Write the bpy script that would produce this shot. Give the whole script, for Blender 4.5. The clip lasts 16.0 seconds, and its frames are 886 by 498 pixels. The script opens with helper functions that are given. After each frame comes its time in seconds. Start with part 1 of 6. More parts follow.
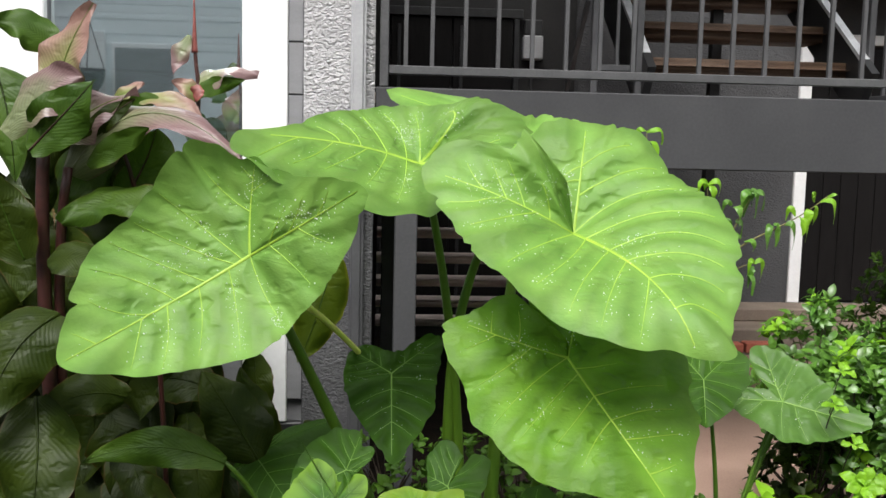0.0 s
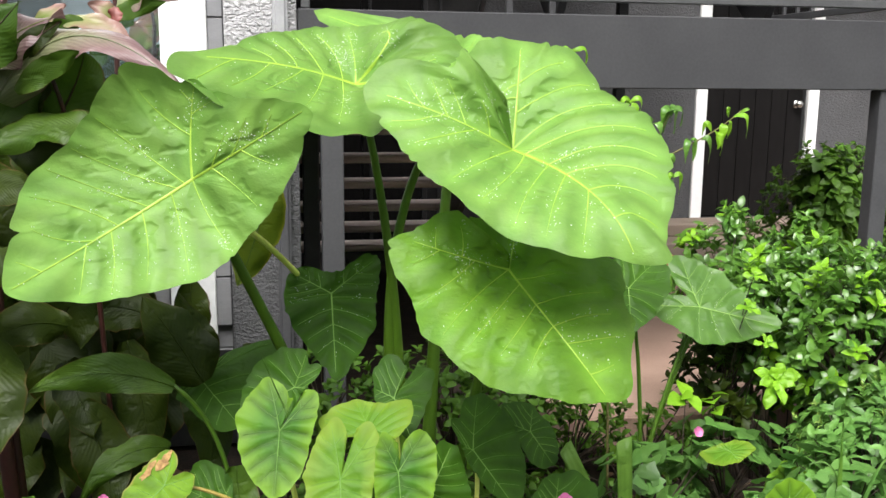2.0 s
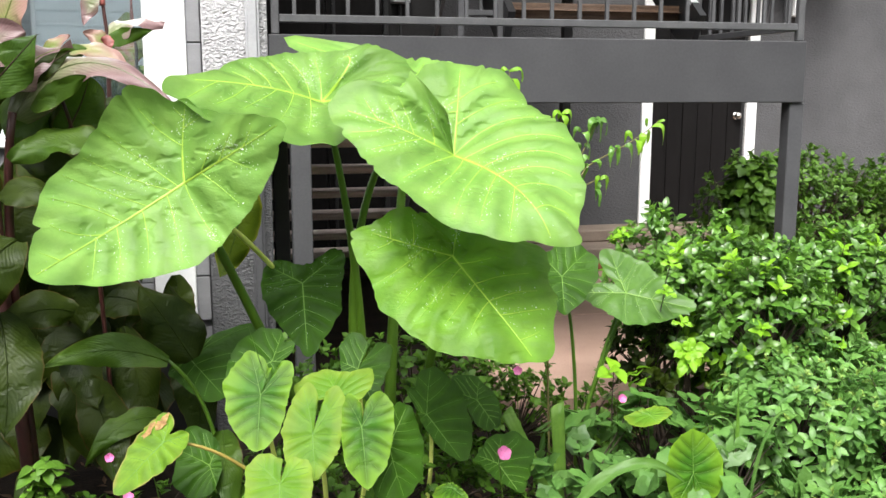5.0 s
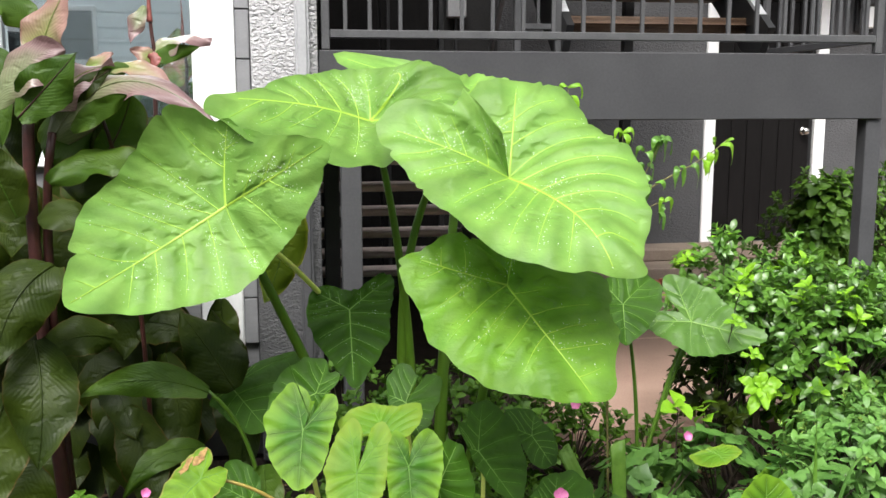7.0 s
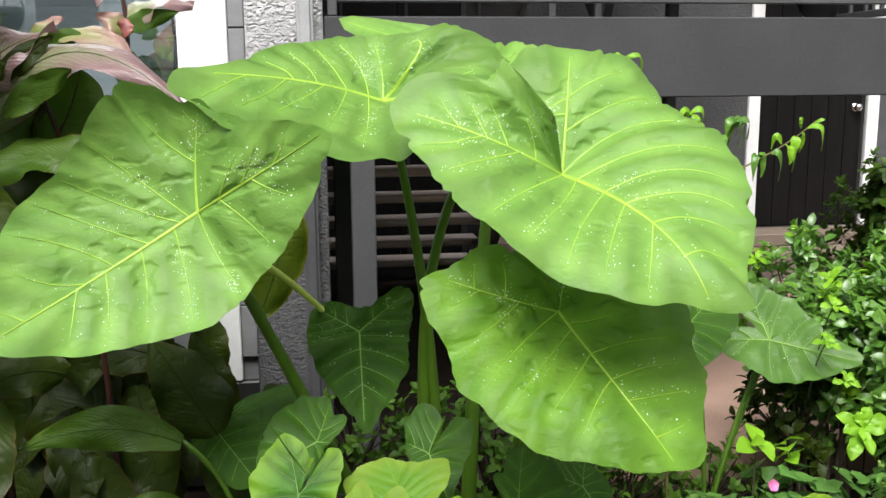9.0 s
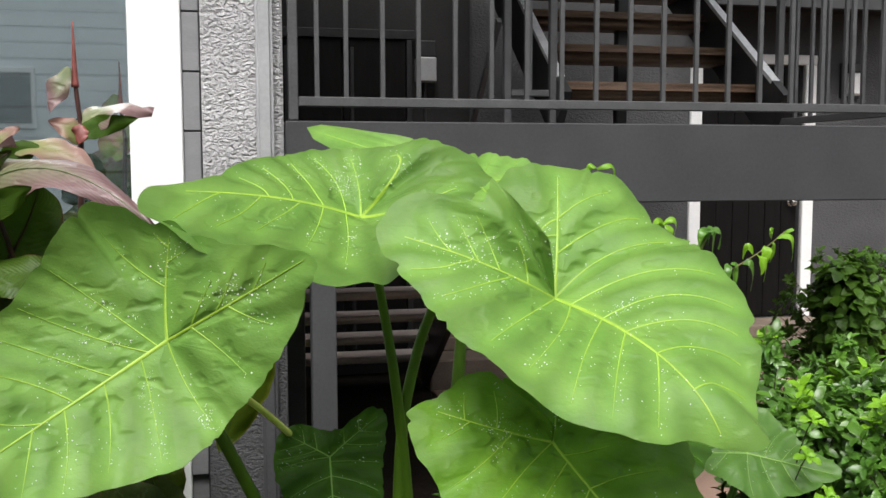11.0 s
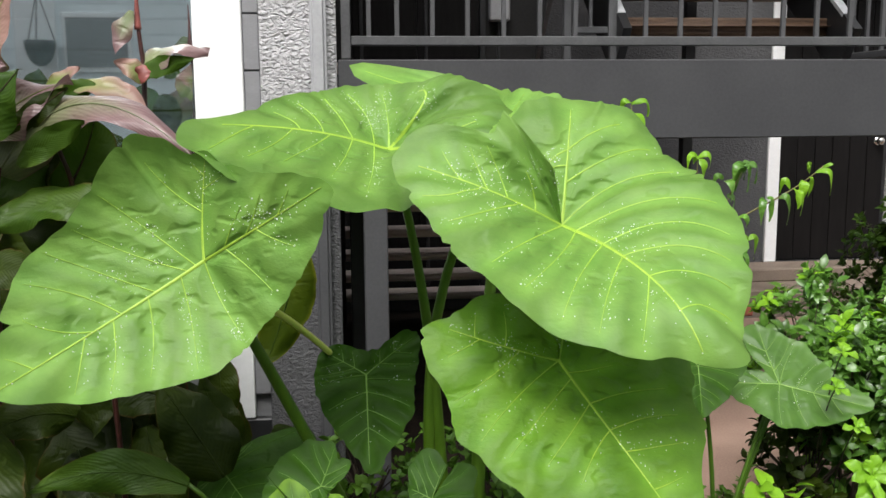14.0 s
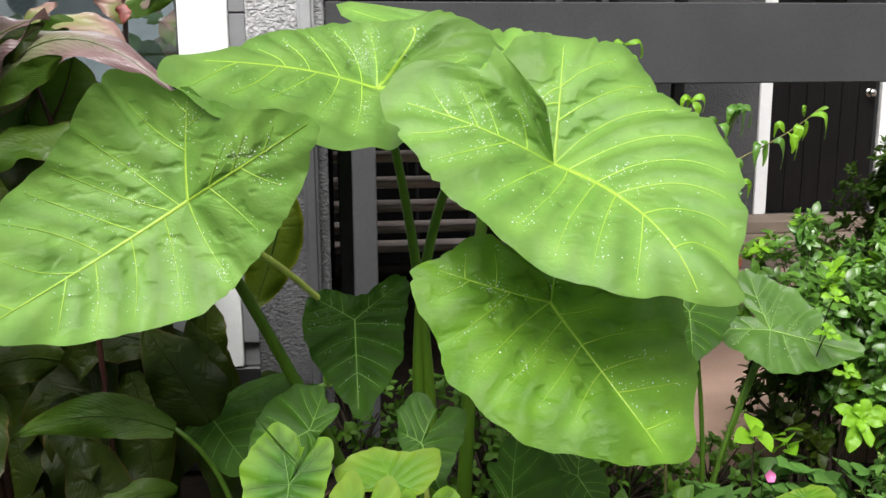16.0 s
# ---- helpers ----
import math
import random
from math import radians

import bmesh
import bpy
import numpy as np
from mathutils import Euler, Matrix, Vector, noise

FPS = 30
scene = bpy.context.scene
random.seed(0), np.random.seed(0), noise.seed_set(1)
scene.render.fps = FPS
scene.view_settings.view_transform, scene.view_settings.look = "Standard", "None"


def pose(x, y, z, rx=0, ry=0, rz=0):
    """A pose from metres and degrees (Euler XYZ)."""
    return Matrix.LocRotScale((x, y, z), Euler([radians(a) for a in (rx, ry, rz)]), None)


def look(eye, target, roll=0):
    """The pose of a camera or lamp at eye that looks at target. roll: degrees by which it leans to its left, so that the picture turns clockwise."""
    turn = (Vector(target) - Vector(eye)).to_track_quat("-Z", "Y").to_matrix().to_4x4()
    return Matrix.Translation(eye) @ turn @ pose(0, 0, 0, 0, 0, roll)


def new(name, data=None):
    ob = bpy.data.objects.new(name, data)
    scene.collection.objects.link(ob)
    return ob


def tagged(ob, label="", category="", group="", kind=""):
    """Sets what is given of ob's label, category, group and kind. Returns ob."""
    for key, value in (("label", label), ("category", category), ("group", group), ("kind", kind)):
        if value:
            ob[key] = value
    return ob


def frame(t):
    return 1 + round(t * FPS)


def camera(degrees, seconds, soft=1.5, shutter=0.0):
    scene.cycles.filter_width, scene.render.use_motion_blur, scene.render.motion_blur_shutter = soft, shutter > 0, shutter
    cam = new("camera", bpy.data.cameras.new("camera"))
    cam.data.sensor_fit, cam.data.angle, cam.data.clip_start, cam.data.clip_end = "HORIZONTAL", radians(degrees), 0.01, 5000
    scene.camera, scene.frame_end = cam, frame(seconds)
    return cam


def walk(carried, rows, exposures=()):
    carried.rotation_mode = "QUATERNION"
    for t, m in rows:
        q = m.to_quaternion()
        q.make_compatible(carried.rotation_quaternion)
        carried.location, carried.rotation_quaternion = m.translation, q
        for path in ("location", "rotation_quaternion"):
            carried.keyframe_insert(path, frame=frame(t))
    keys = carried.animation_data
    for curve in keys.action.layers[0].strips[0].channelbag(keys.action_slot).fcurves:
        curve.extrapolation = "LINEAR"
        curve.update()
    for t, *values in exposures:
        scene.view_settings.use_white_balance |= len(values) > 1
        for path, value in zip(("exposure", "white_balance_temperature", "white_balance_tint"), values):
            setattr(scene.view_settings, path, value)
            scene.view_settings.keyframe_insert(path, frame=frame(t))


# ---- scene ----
cam = camera(51.1, 16.0)

PATH = [
    (0, (0.091, -0.255, 1.463), (0.241, 1.728, 1.251), 1.3),
    (0.5, (0.061, -0.283, 1.457), (0.329, 1.68, 1.184), 1.4),
    (1, (0.046, -0.272, 1.449), (0.379, 1.676, 1.14), 1.4),
    (1.5, (0.032, -0.279, 1.447), (0.398, 1.656, 1.098), 0.8),
    (2, (-0.006, -0.301, 1.447), (0.349, 1.634, 1.083), 0.5),
    (2.5, (-0.009, -0.24, 1.433), (0.325, 1.695, 1.051), 0.4),
    (3, (-0.031, -0.195, 1.306), (0.282, 1.737, 0.893), 0.1),
    (3.5, (-0.076, -0.243, 1.285), (0.32, 1.696, 0.998), 0.7),
    (4, (-0.118, -0.484, 1.457), (0.338, 1.434, 1.119), 1.2),
    (4.2, (-0.092, -0.564, 1.454), (0.362, 1.355, 1.126), 0.8),
    (6.3, (0.003, -0.767, 1.481), (0.35, 1.171, 1.133), -0.4),
    (6.5, (0.039, -0.725, 1.497), (0.353, 1.22, 1.148), -0.0),
    (7, (-0.008, -0.566, 1.468), (0.301, 1.386, 1.164), -0.1),
    (7.5, (-0.063, -0.378, 1.473), (0.308, 1.562, 1.158), -0.2),
    (8, (-0.025, -0.22, 1.466), (0.398, 1.701, 1.106), -0.6),
    (8.2, (0.002, -0.157, 1.446), (0.393, 1.774, 1.101), -0.5),
    (10.3, (0.061, 0.021, 1.519), (0.278, 1.974, 1.147), -0.7),
    (10.5, (0.031, 0.03, 1.522), (0.253, 1.995, 1.219), -0.8),
    (11, (-0.043, 0.094, 1.534), (0.374, 2.042, 1.36), -0.1),
    (11.5, (-0.061, 0.107, 1.534), (0.456, 2.03, 1.348), 0.7),
    (12, (-0.037, 0.097, 1.524), (0.366, 2.037, 1.249), 0.1),
    (12.5, (0.017, 0.043, 1.527), (0.386, 1.986, 1.231), -0.5),
    (13, (0.058, -0.025, 1.517), (0.37, 1.928, 1.219), -0.1),
    (13.5, (0.085, -0.057, 1.515), (0.325, 1.906, 1.219), 0.1),
    (14, (0.094, -0.049, 1.516), (0.309, 1.917, 1.22), -0.4),
    (14.5, (0.095, -0.046, 1.514), (0.303, 1.922, 1.224), -0.8),
    (15, (0.093, -0.034, 1.512), (0.351, 1.929, 1.224), -0.5),
    (15.5, (0.093, -0.022, 1.499), (0.354, 1.937, 1.193), -0.5),
    (16, (0.096, -0.018, 1.477), (0.332, 1.929, 1.089), -0.3),
]
walk(cam, [(t, look(eye, aim, roll)) for t, eye, aim, roll in PATH],
     exposures=[(0.0, 0.68), (1.0, 0.83), (2.0, 1.03), (2.5, 1.07), (3.0, 1.25), (4.2, 1.27), (6.5, 1.16), (8.0, 0.93), (10.5, 0.75), (11.0, 0.51), (11.5, 0.41), (13.5, 0.58), (14.5, 0.61), (16.0, 0.72)])

# ---- world and light: bright overcast day ----
world = bpy.data.worlds.new("overcast")
scene.world = world
world.use_nodes = True
wn, wl = world.node_tree.nodes, world.node_tree.links
sky = wn.new("ShaderNodeTexSky")
sky.sky_type = 'NISHITA'
sky.sun_disc = False
sky.sun_elevation = radians(55)
sky.sun_rotation = radians(200)
sky.dust_density = 6.0
grey = wn.new("ShaderNodeHueSaturation")
grey.inputs["Saturation"].default_value = 0.13
wl.new(sky.outputs[0], grey.inputs["Color"])
wl.new(grey.outputs[0], wn["Background"].inputs["Color"])
wn["Background"].inputs["Strength"].default_value = 0.15

sun = new("sun", bpy.data.lights.new("sun", 'SUN'))
sun.data.energy = 1.9
sun.data.angle = radians(30)
sun.data.color = (1.0, 0.98, 0.94)
sun.matrix_world = look((-1.5, -3.6, 9.5), (0.3, 2.0, 1.0))


# ---- materials ----
def nodes_of(name):
    m = bpy.data.materials.new(name)
    m.use_nodes = True
    return m, m.node_tree.nodes, m.node_tree.links, m.node_tree.nodes["Principled BSDF"]


def surface(name, a, b, scale=6.0, fine=60.0, rough=0.6, bump=0.2, metal=0.0, stretch=(1, 1, 1), coord="Object", spread=0.0, spec=0.5):
    """Two-scale mottled surface between the colours a and b, with grain and relief."""
    m, n, l, p = nodes_of(name)
    tc = n.new("ShaderNodeTexCoord")
    mp = n.new("ShaderNodeMapping")
    mp.inputs["Scale"].default_value = stretch
    l.new(tc.outputs[coord], mp.inputs[0])
    n1 = n.new("ShaderNodeTexNoise")
    n1.inputs["Scale"].default_value = scale
    n1.inputs["Detail"].default_value = 5
    n2 = n.new("ShaderNodeTexNoise")
    n2.inputs["Scale"].default_value = fine
    n2.inputs["Detail"].default_value = 3
    l.new(mp.outputs[0], n1.inputs["Vector"])
    l.new(mp.outputs[0], n2.inputs["Vector"])
    mix = n.new("ShaderNodeMath")
    mix.operation = 'MULTIPLY_ADD'
    l.new(n2.outputs[0], mix.inputs[0])
    mix.inputs[1].default_value = 0.45
    half = n.new("ShaderNodeMath")
    half.operation = 'MULTIPLY'
    l.new(n1.outputs[0], half.inputs[0])
    half.inputs[1].default_value = 0.6
    l.new(half.outputs[0], mix.inputs[2])
    cr = n.new("ShaderNodeValToRGB")
    cr.color_ramp.elements[0].position, cr.color_ramp.elements[1].position = 0.36, 0.68
    cr.color_ramp.elements[0].color, cr.color_ramp.elements[1].color = (*a, 1), (*b, 1)
    l.new(mix.outputs[0], cr.inputs[0])
    col = cr.outputs[0]
    if spread:
        oi = n.new("ShaderNodeObjectInfo")
        ma = n.new("ShaderNodeMapRange")
        ma.inputs["To Min"].default_value, ma.inputs["To Max"].default_value = 1 - spread, 1 + spread
        l.new(oi.outputs["Random"], ma.inputs[0])
        hs = n.new("ShaderNodeHueSaturation")
        l.new(ma.outputs[0], hs.inputs["Value"])
        l.new(col, hs.inputs["Color"])
        col = hs.outputs[0]
    l.new(col, p.inputs["Base Color"])
    p.inputs["Roughness"].default_value = rough
    p.inputs["Metallic"].default_value = metal
    p.inputs["Specular IOR Level"].default_value = spec
    if bump:
        bp = n.new("ShaderNodeBump")
        bp.inputs["Strength"].default_value = bump
        bp.inputs["Distance"].default_value = 0.01
        l.new(mix.outputs[0], bp.inputs["Height"])
        l.new(bp.outputs[0], p.inputs["Normal"])
    return m


def stucco(name, a, b, depth=0.012, scale=42.0):
    """Coarse dashed plaster with rough lumps."""
    m, n, l, p = nodes_of(name)
    tc = n.new("ShaderNodeTexCoord")
    mp = n.new("ShaderNodeMapping")
    mp.inputs["Scale"].default_value = (0.8, 0.8, 1.25)
    l.new(tc.outputs["Object"], mp.inputs[0])
    v = n.new("ShaderNodeTexNoise")
    v.inputs["Scale"].default_value = scale
    v.inputs["Detail"].default_value = 3
    v.inputs["Distortion"].default_value = 0.7
    v.inputs["Roughness"].default_value = 0.5
    l.new(mp.outputs[0], v.inputs["Vector"])
    n1 = n.new("ShaderNodeTexNoise")
    n1.inputs["Scale"].default_value = 2.5
    l.new(tc.outputs["Object"], n1.inputs["Vector"])
    cr = n.new("ShaderNodeValToRGB")
    cr.color_ramp.elements[0].position, cr.color_ramp.elements[1].position = 0.3, 0.7
    cr.color_ramp.elements[0].color, cr.color_ramp.elements[1].color = (*a, 1), (*b, 1)
    l.new(n1.outputs[0], cr.inputs[0])
    l.new(cr.outputs[0], p.inputs["Base Color"])
    p.inputs["Roughness"].default_value = 0.85
    bp = n.new("ShaderNodeBump")
    bp.inputs["Strength"].default_value = 1.0
    bp.inputs["Distance"].default_value = depth
    l.new(v.outputs[0], bp.inputs["Height"])
    l.new(bp.outputs[0], p.inputs["Normal"])
    return m


def leaf_material(name, dark, light, edge=None, rough=0.38, through_light=0.3, scale=9.0, fine=70.0, edge_from=0.9, spread=0.12, bump=0.25, spec=0.35, dents=38.0, stripes=0.0, halo=0.0, blush=None):
    """Leaf: mottled green, a translucent share, soft dents, an optional tinted margin (UV y runs 0 at the hub to 1 at the margin, UV x is the distance from a vein) and side-vein stripes."""
    m, n, l, p = nodes_of(name)
    uv = n.new("ShaderNodeUVMap")
    tc = n.new("ShaderNodeTexCoord")
    n1 = n.new("ShaderNodeTexNoise")
    n1.inputs["Scale"].default_value = scale
    n1.inputs["Detail"].default_value = 4
    n2 = n.new("ShaderNodeTexNoise")
    n2.inputs["Scale"].default_value = fine
    n2.inputs["Detail"].default_value = 2
    for q in (n1, n2):
        l.new(tc.outputs["Object"], q.inputs["Vector"])
    add = n.new("ShaderNodeMath")
    add.operation = 'MULTIPLY_ADD'
    l.new(n2.outputs[0], add.inputs[0])
    add.inputs[1].default_value = 0.14
    l.new(n1.outputs[0], add.inputs[2])
    cr = n.new("ShaderNodeValToRGB")
    cr.color_ramp.elements[0].position, cr.color_ramp.elements[1].position = 0.32, 0.84
    cr.color_ramp.elements[0].color, cr.color_ramp.elements[1].color = (*dark, 1), (*light, 1)
    l.new(add.outputs[0], cr.inputs[0])
    col = cr.outputs[0]
    if edge:
        sx = n.new("ShaderNodeSeparateXYZ")
        l.new(uv.outputs[0], sx.inputs[0])
        wob = n.new("ShaderNodeMath")
        wob.operation = 'MULTIPLY_ADD'
        l.new(n1.outputs[0], wob.inputs[0])
        wob.inputs[1].default_value = 0.25
        l.new(sx.outputs[1], wob.inputs[2])
        mr = n.new("ShaderNodeMapRange")
        mr.inputs["From Min"].default_value, mr.inputs["From Max"].default_value = edge_from + 0.1, 1.15
        l.new(wob.outputs[0], mr.inputs[0])
        mx = n.new("ShaderNodeMix")
        mx.data_type = 'RGBA'
        l.new(mr.outputs[0], mx.inputs[0])
        l.new(col, mx.inputs[6])
        mx.inputs[7].default_value = (*edge, 1)
        col = mx.outputs[2]
    if blush:
        sb = n.new("ShaderNodeSeparateXYZ")
        l.new(uv.outputs[0], sb.inputs[0])
        far = n.new("ShaderNodeMath")
        far.operation = 'MULTIPLY_ADD'
        l.new(sb.outputs[1], far.inputs[0])
        far.inputs[1].default_value = 0.35
        l.new(sb.outputs[0], far.inputs[2])
        soft = n.new("ShaderNodeMath")
        soft.operation = 'MULTIPLY_ADD'
        l.new(n1.outputs[0], soft.inputs[0])
        soft.inputs[1].default_value = 0.5
        l.new(far.outputs[0], soft.inputs[2])
        amount = n.new("ShaderNodeMapRange")
        amount.interpolation_type = 'SMOOTHSTEP'
        amount.inputs["From Min"].default_value, amount.inputs["From Max"].default_value = 0.45, 1.2
        l.new(soft.outputs[0], amount.inputs[0])
        mb = n.new("ShaderNodeMix")
        mb.data_type = 'RGBA'
        l.new(amount.outputs[0], mb.inputs[0])
        l.new(col, mb.inputs[6])
        mb.inputs[7].default_value = (*blush, 1)
        col = mb.outputs[2]
    if halo:
        sv = n.new("ShaderNodeSeparateXYZ")
        l.new(uv.outputs[0], sv.inputs[0])
        near = n.new("ShaderNodeMapRange")
        near.interpolation_type = 'SMOOTHSTEP'
        near.inputs["To Min"].default_value, near.inputs["To Max"].default_value = 1 + halo, 1 - halo * 0.6
        l.new(sv.outputs[0], near.inputs[0])
        hv = n.new("ShaderNodeHueSaturation")
        l.new(near.outputs[0], hv.inputs["Value"])
        l.new(col, hv.inputs["Color"])
        col = hv.outputs[0]
    height = n.new("ShaderNodeTexNoise")
    height.inputs["Scale"].default_value = dents
    height.inputs["Detail"].default_value = 0.6
    crease = n.new("ShaderNodeMapping")
    crease.inputs["Scale"].default_value = (0.85, 0.85, 1.45)
    crease.inputs["Rotation"].default_value = (0.0, 0.25, 0.0)
    l.new(tc.outputs["Object"], crease.inputs[0])
    l.new(crease.outputs[0], height.inputs["Vector"])
    swell = n.new("ShaderNodeTexNoise")
    swell.inputs["Scale"].default_value = dents * 0.4
    swell.inputs["Detail"].default_value = 0.4
    l.new(tc.outputs["Object"], swell.inputs["Vector"])
    pits = n.new("ShaderNodeMapRange")
    pits.interpolation_type = 'SMOOTHSTEP'
    pits.inputs["From Min"].default_value, pits.inputs["From Max"].default_value = 0.52, 0.74
    pits.inputs["To Max"].default_value = -0.8
    l.new(height.outputs[0], pits.inputs[0])
    place = n.new("ShaderNodeSeparateXYZ")
    l.new(uv.outputs[0], place.inputs[0])
    inward = n.new("ShaderNodeMapRange")
    inward.interpolation_type = 'SMOOTHSTEP'
    inward.inputs["From Min"].default_value, inward.inputs["From Max"].default_value = 0.45, 0.9
    inward.inputs["To Min"].default_value, inward.inputs["To Max"].default_value = 1.0, 0.25
    l.new(place.outputs[1], inward.inputs[0])
    gather = n.new("ShaderNodeMath")
    gather.operation = 'MULTIPLY'
    l.new(pits.outputs[0], gather.inputs[0])
    l.new(inward.outputs[0], gather.inputs[1])
    both = n.new("ShaderNodeMath")
    both.operation = 'MULTIPLY_ADD'
    l.new(swell.outputs[0], both.inputs[0])
    both.inputs[1].default_value = 0.6
    l.new(gather.outputs[0], both.inputs[2])
    grain = n.new("ShaderNodeTexNoise")
    grain.inputs["Scale"].default_value = dents * 4.5
    grain.inputs["Detail"].default_value = 3.0
    l.new(crease.outputs[0], grain.inputs["Vector"])
    rough_skin = n.new("ShaderNodeMath")
    rough_skin.operation = 'MULTIPLY_ADD'
    l.new(grain.outputs[0], rough_skin.inputs[0])
    rough_skin.inputs[1].default_value = 0.16
    l.new(both.outputs[0], rough_skin.inputs[2])
    relief = rough_skin.outputs[0]
    if stripes:
        su = n.new("ShaderNodeSeparateXYZ")
        l.new(uv.outputs[0], su.inputs[0])
        run = n.new("ShaderNodeMath")
        run.operation = 'MULTIPLY_ADD'
        l.new(su.outputs[1], run.inputs[0])
        run.inputs[1].default_value = -0.32
        l.new(su.outputs[0], run.inputs[2])
        wav = n.new("ShaderNodeMath")
        wav.operation = 'MULTIPLY_ADD'
        l.new(run.outputs[0], wav.inputs[0])
        wav.inputs[1].default_value = 120.0
        bend = n.new("ShaderNodeMath")
        bend.operation = 'MULTIPLY'
        l.new(n1.outputs[0], bend.inputs[0])
        bend.inputs[1].default_value = 9.0
        l.new(bend.outputs[0], wav.inputs[2])
        sn = n.new("ShaderNodeMath")
        sn.operation = 'SINE'
        l.new(wav.outputs[0], sn.inputs[0])
        tone = n.new("ShaderNodeMapRange")
        tone.inputs["From Min"].default_value = -1.0
        tone.inputs["To Min"].default_value, tone.inputs["To Max"].default_value = 1 - stripes, 1 + stripes
        l.new(sn.outputs[0], tone.inputs[0])
        ht = n.new("ShaderNodeHueSaturation")
        l.new(tone.outputs[0], ht.inputs["Value"])
        l.new(col, ht.inputs["Color"])
        col = ht.outputs[0]
        rl = n.new("ShaderNodeMath")
        rl.operation = 'MULTIPLY_ADD'
        l.new(sn.outputs[0], rl.inputs[0])
        rl.inputs[1].default_value = 0.06
        l.new(relief, rl.inputs[2])
        relief = rl.outputs[0]
    isl = n.new("ShaderNodeNewGeometry")
    oi = n.new("ShaderNodeObjectInfo")
    ad = n.new("ShaderNodeMath")
    ad.operation = 'ADD'
    l.new(isl.outputs["Random Per Island"], ad.inputs[0])
    l.new(oi.outputs["Random"], ad.inputs[1])
    mr2 = n.new("ShaderNodeMapRange")
    mr2.inputs["From Max"].default_value = 2.0
    mr2.inputs["To Min"].default_value, mr2.inputs["To Max"].default_value = 1 - spread, 1 + spread
    l.new(ad.outputs[0], mr2.inputs[0])
    hs = n.new("ShaderNodeHueSaturation")
    l.new(mr2.outputs[0], hs.inputs["Value"])
    l.new(col, hs.inputs["Color"])
    l.new(hs.outputs[0], p.inputs["Base Color"])
    p.inputs["Roughness"].default_value = rough
    p.inputs["Specular IOR Level"].default_value = spec
    bp = n.new("ShaderNodeBump")
    bp.inputs["Strength"].default_value = bump
    bp.inputs["Distance"].default_value = 0.014
    l.new(relief, bp.inputs["Height"])
    l.new(bp.outputs[0], p.inputs["Normal"])
    tr = n.new("ShaderNodeBsdfTranslucent")
    l.new(hs.outputs[0], tr.inputs["Color"])
    ms = n.new("ShaderNodeMixShader")
    ms.inputs[0].default_value = through_light
    l.new(p.outputs[0], ms.inputs[1])
    l.new(tr.outputs[0], ms.inputs[2])
    l.new(ms.outputs[0], n["Material Output"].inputs[0])
    return m


M_SOIL = surface("dark_soil", (0.007, 0.005, 0.004), (0.026, 0.017, 0.011), 9, 90, 0.9, 0.8, spec=0.2)
M_PAVE = surface("pinkish_concrete", (0.25, 0.16, 0.12), (0.36, 0.24, 0.185), 3, 120, 0.8, 0.15)
M_PORCH = surface("tan_concrete", (0.15, 0.11, 0.085), (0.23, 0.18, 0.14), 4, 110, 0.8, 0.2)
M_BRICK = surface("red_brick", (0.28, 0.07, 0.045), (0.42, 0.13, 0.08), 20, 140, 0.85, 0.4, spread=0.15)
M_COLUMN = stucco("grey_dash_stucco", (0.40, 0.39, 0.40), (0.52, 0.51, 0.52), 0.032, 66.0)
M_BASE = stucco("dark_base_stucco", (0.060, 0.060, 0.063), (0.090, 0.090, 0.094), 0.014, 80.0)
M_WALL = stucco("dark_grey_stucco", (0.052, 0.052, 0.055), (0.078, 0.078, 0.081), 0.009, 55)
# Charcoal paint taken darker, with the hall's shade put into the colour.
M_HALL = surface("charcoal_paint_with_shade", (0.013, 0.0125, 0.0125), (0.024, 0.023, 0.023), 3, 60, 0.7, 0.1, spec=0.25)
M_STEEL = surface("grey_painted_timber", (0.041, 0.041, 0.044), (0.055, 0.055, 0.058), 5, 90, 0.6, 0.06, spec=0.3)
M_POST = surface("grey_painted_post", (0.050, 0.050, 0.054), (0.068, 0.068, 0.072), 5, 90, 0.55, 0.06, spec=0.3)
M_RAIL = surface("grey_painted_iron", (0.060, 0.060, 0.063), (0.090, 0.090, 0.093), 12, 120, 0.4, 0.08, spec=0.4)
M_DARKIRON = surface("black_painted_iron", (0.012, 0.012, 0.013), (0.025, 0.025, 0.026), 12, 120, 0.45, 0.08)
M_GALV = surface("worn_silver_edge", (0.45, 0.46, 0.48), (0.68, 0.69, 0.70), 14, 90, 0.45, 0.1, metal=0.2)
M_TREAD = surface("brown_wood_tread", (0.050, 0.028, 0.016), (0.145, 0.085, 0.05), 5, 60, 0.6, 0.5, stretch=(1, 12, 12))
M_TREADLOW = surface("pale_weathered_tread", (0.60, 0.49, 0.44), (0.76, 0.65, 0.60), 5, 60, 0.7, 0.3, stretch=(1, 12, 12))
M_WHITE = surface("white_paint", (0.78, 0.78, 0.78), (0.86, 0.86, 0.86), 2, 50, 0.45, 0.05)
M_SIDING = surface("grey_siding_paint", (0.18, 0.18, 0.19), (0.23, 0.23, 0.24), 4, 70, 0.6, 0.1, stretch=(1, 1, 6))
M_DOWNPIPE = surface("grey_pipe_paint", (0.29, 0.29, 0.30), (0.36, 0.36, 0.37), 8, 80, 0.5, 0.1)
M_DOOR = surface("black_door_paint", (0.005, 0.0045, 0.0045), (0.010, 0.009, 0.009), 5, 60, 0.5, 0.1, stretch=(6, 6, 1), spec=0.12)
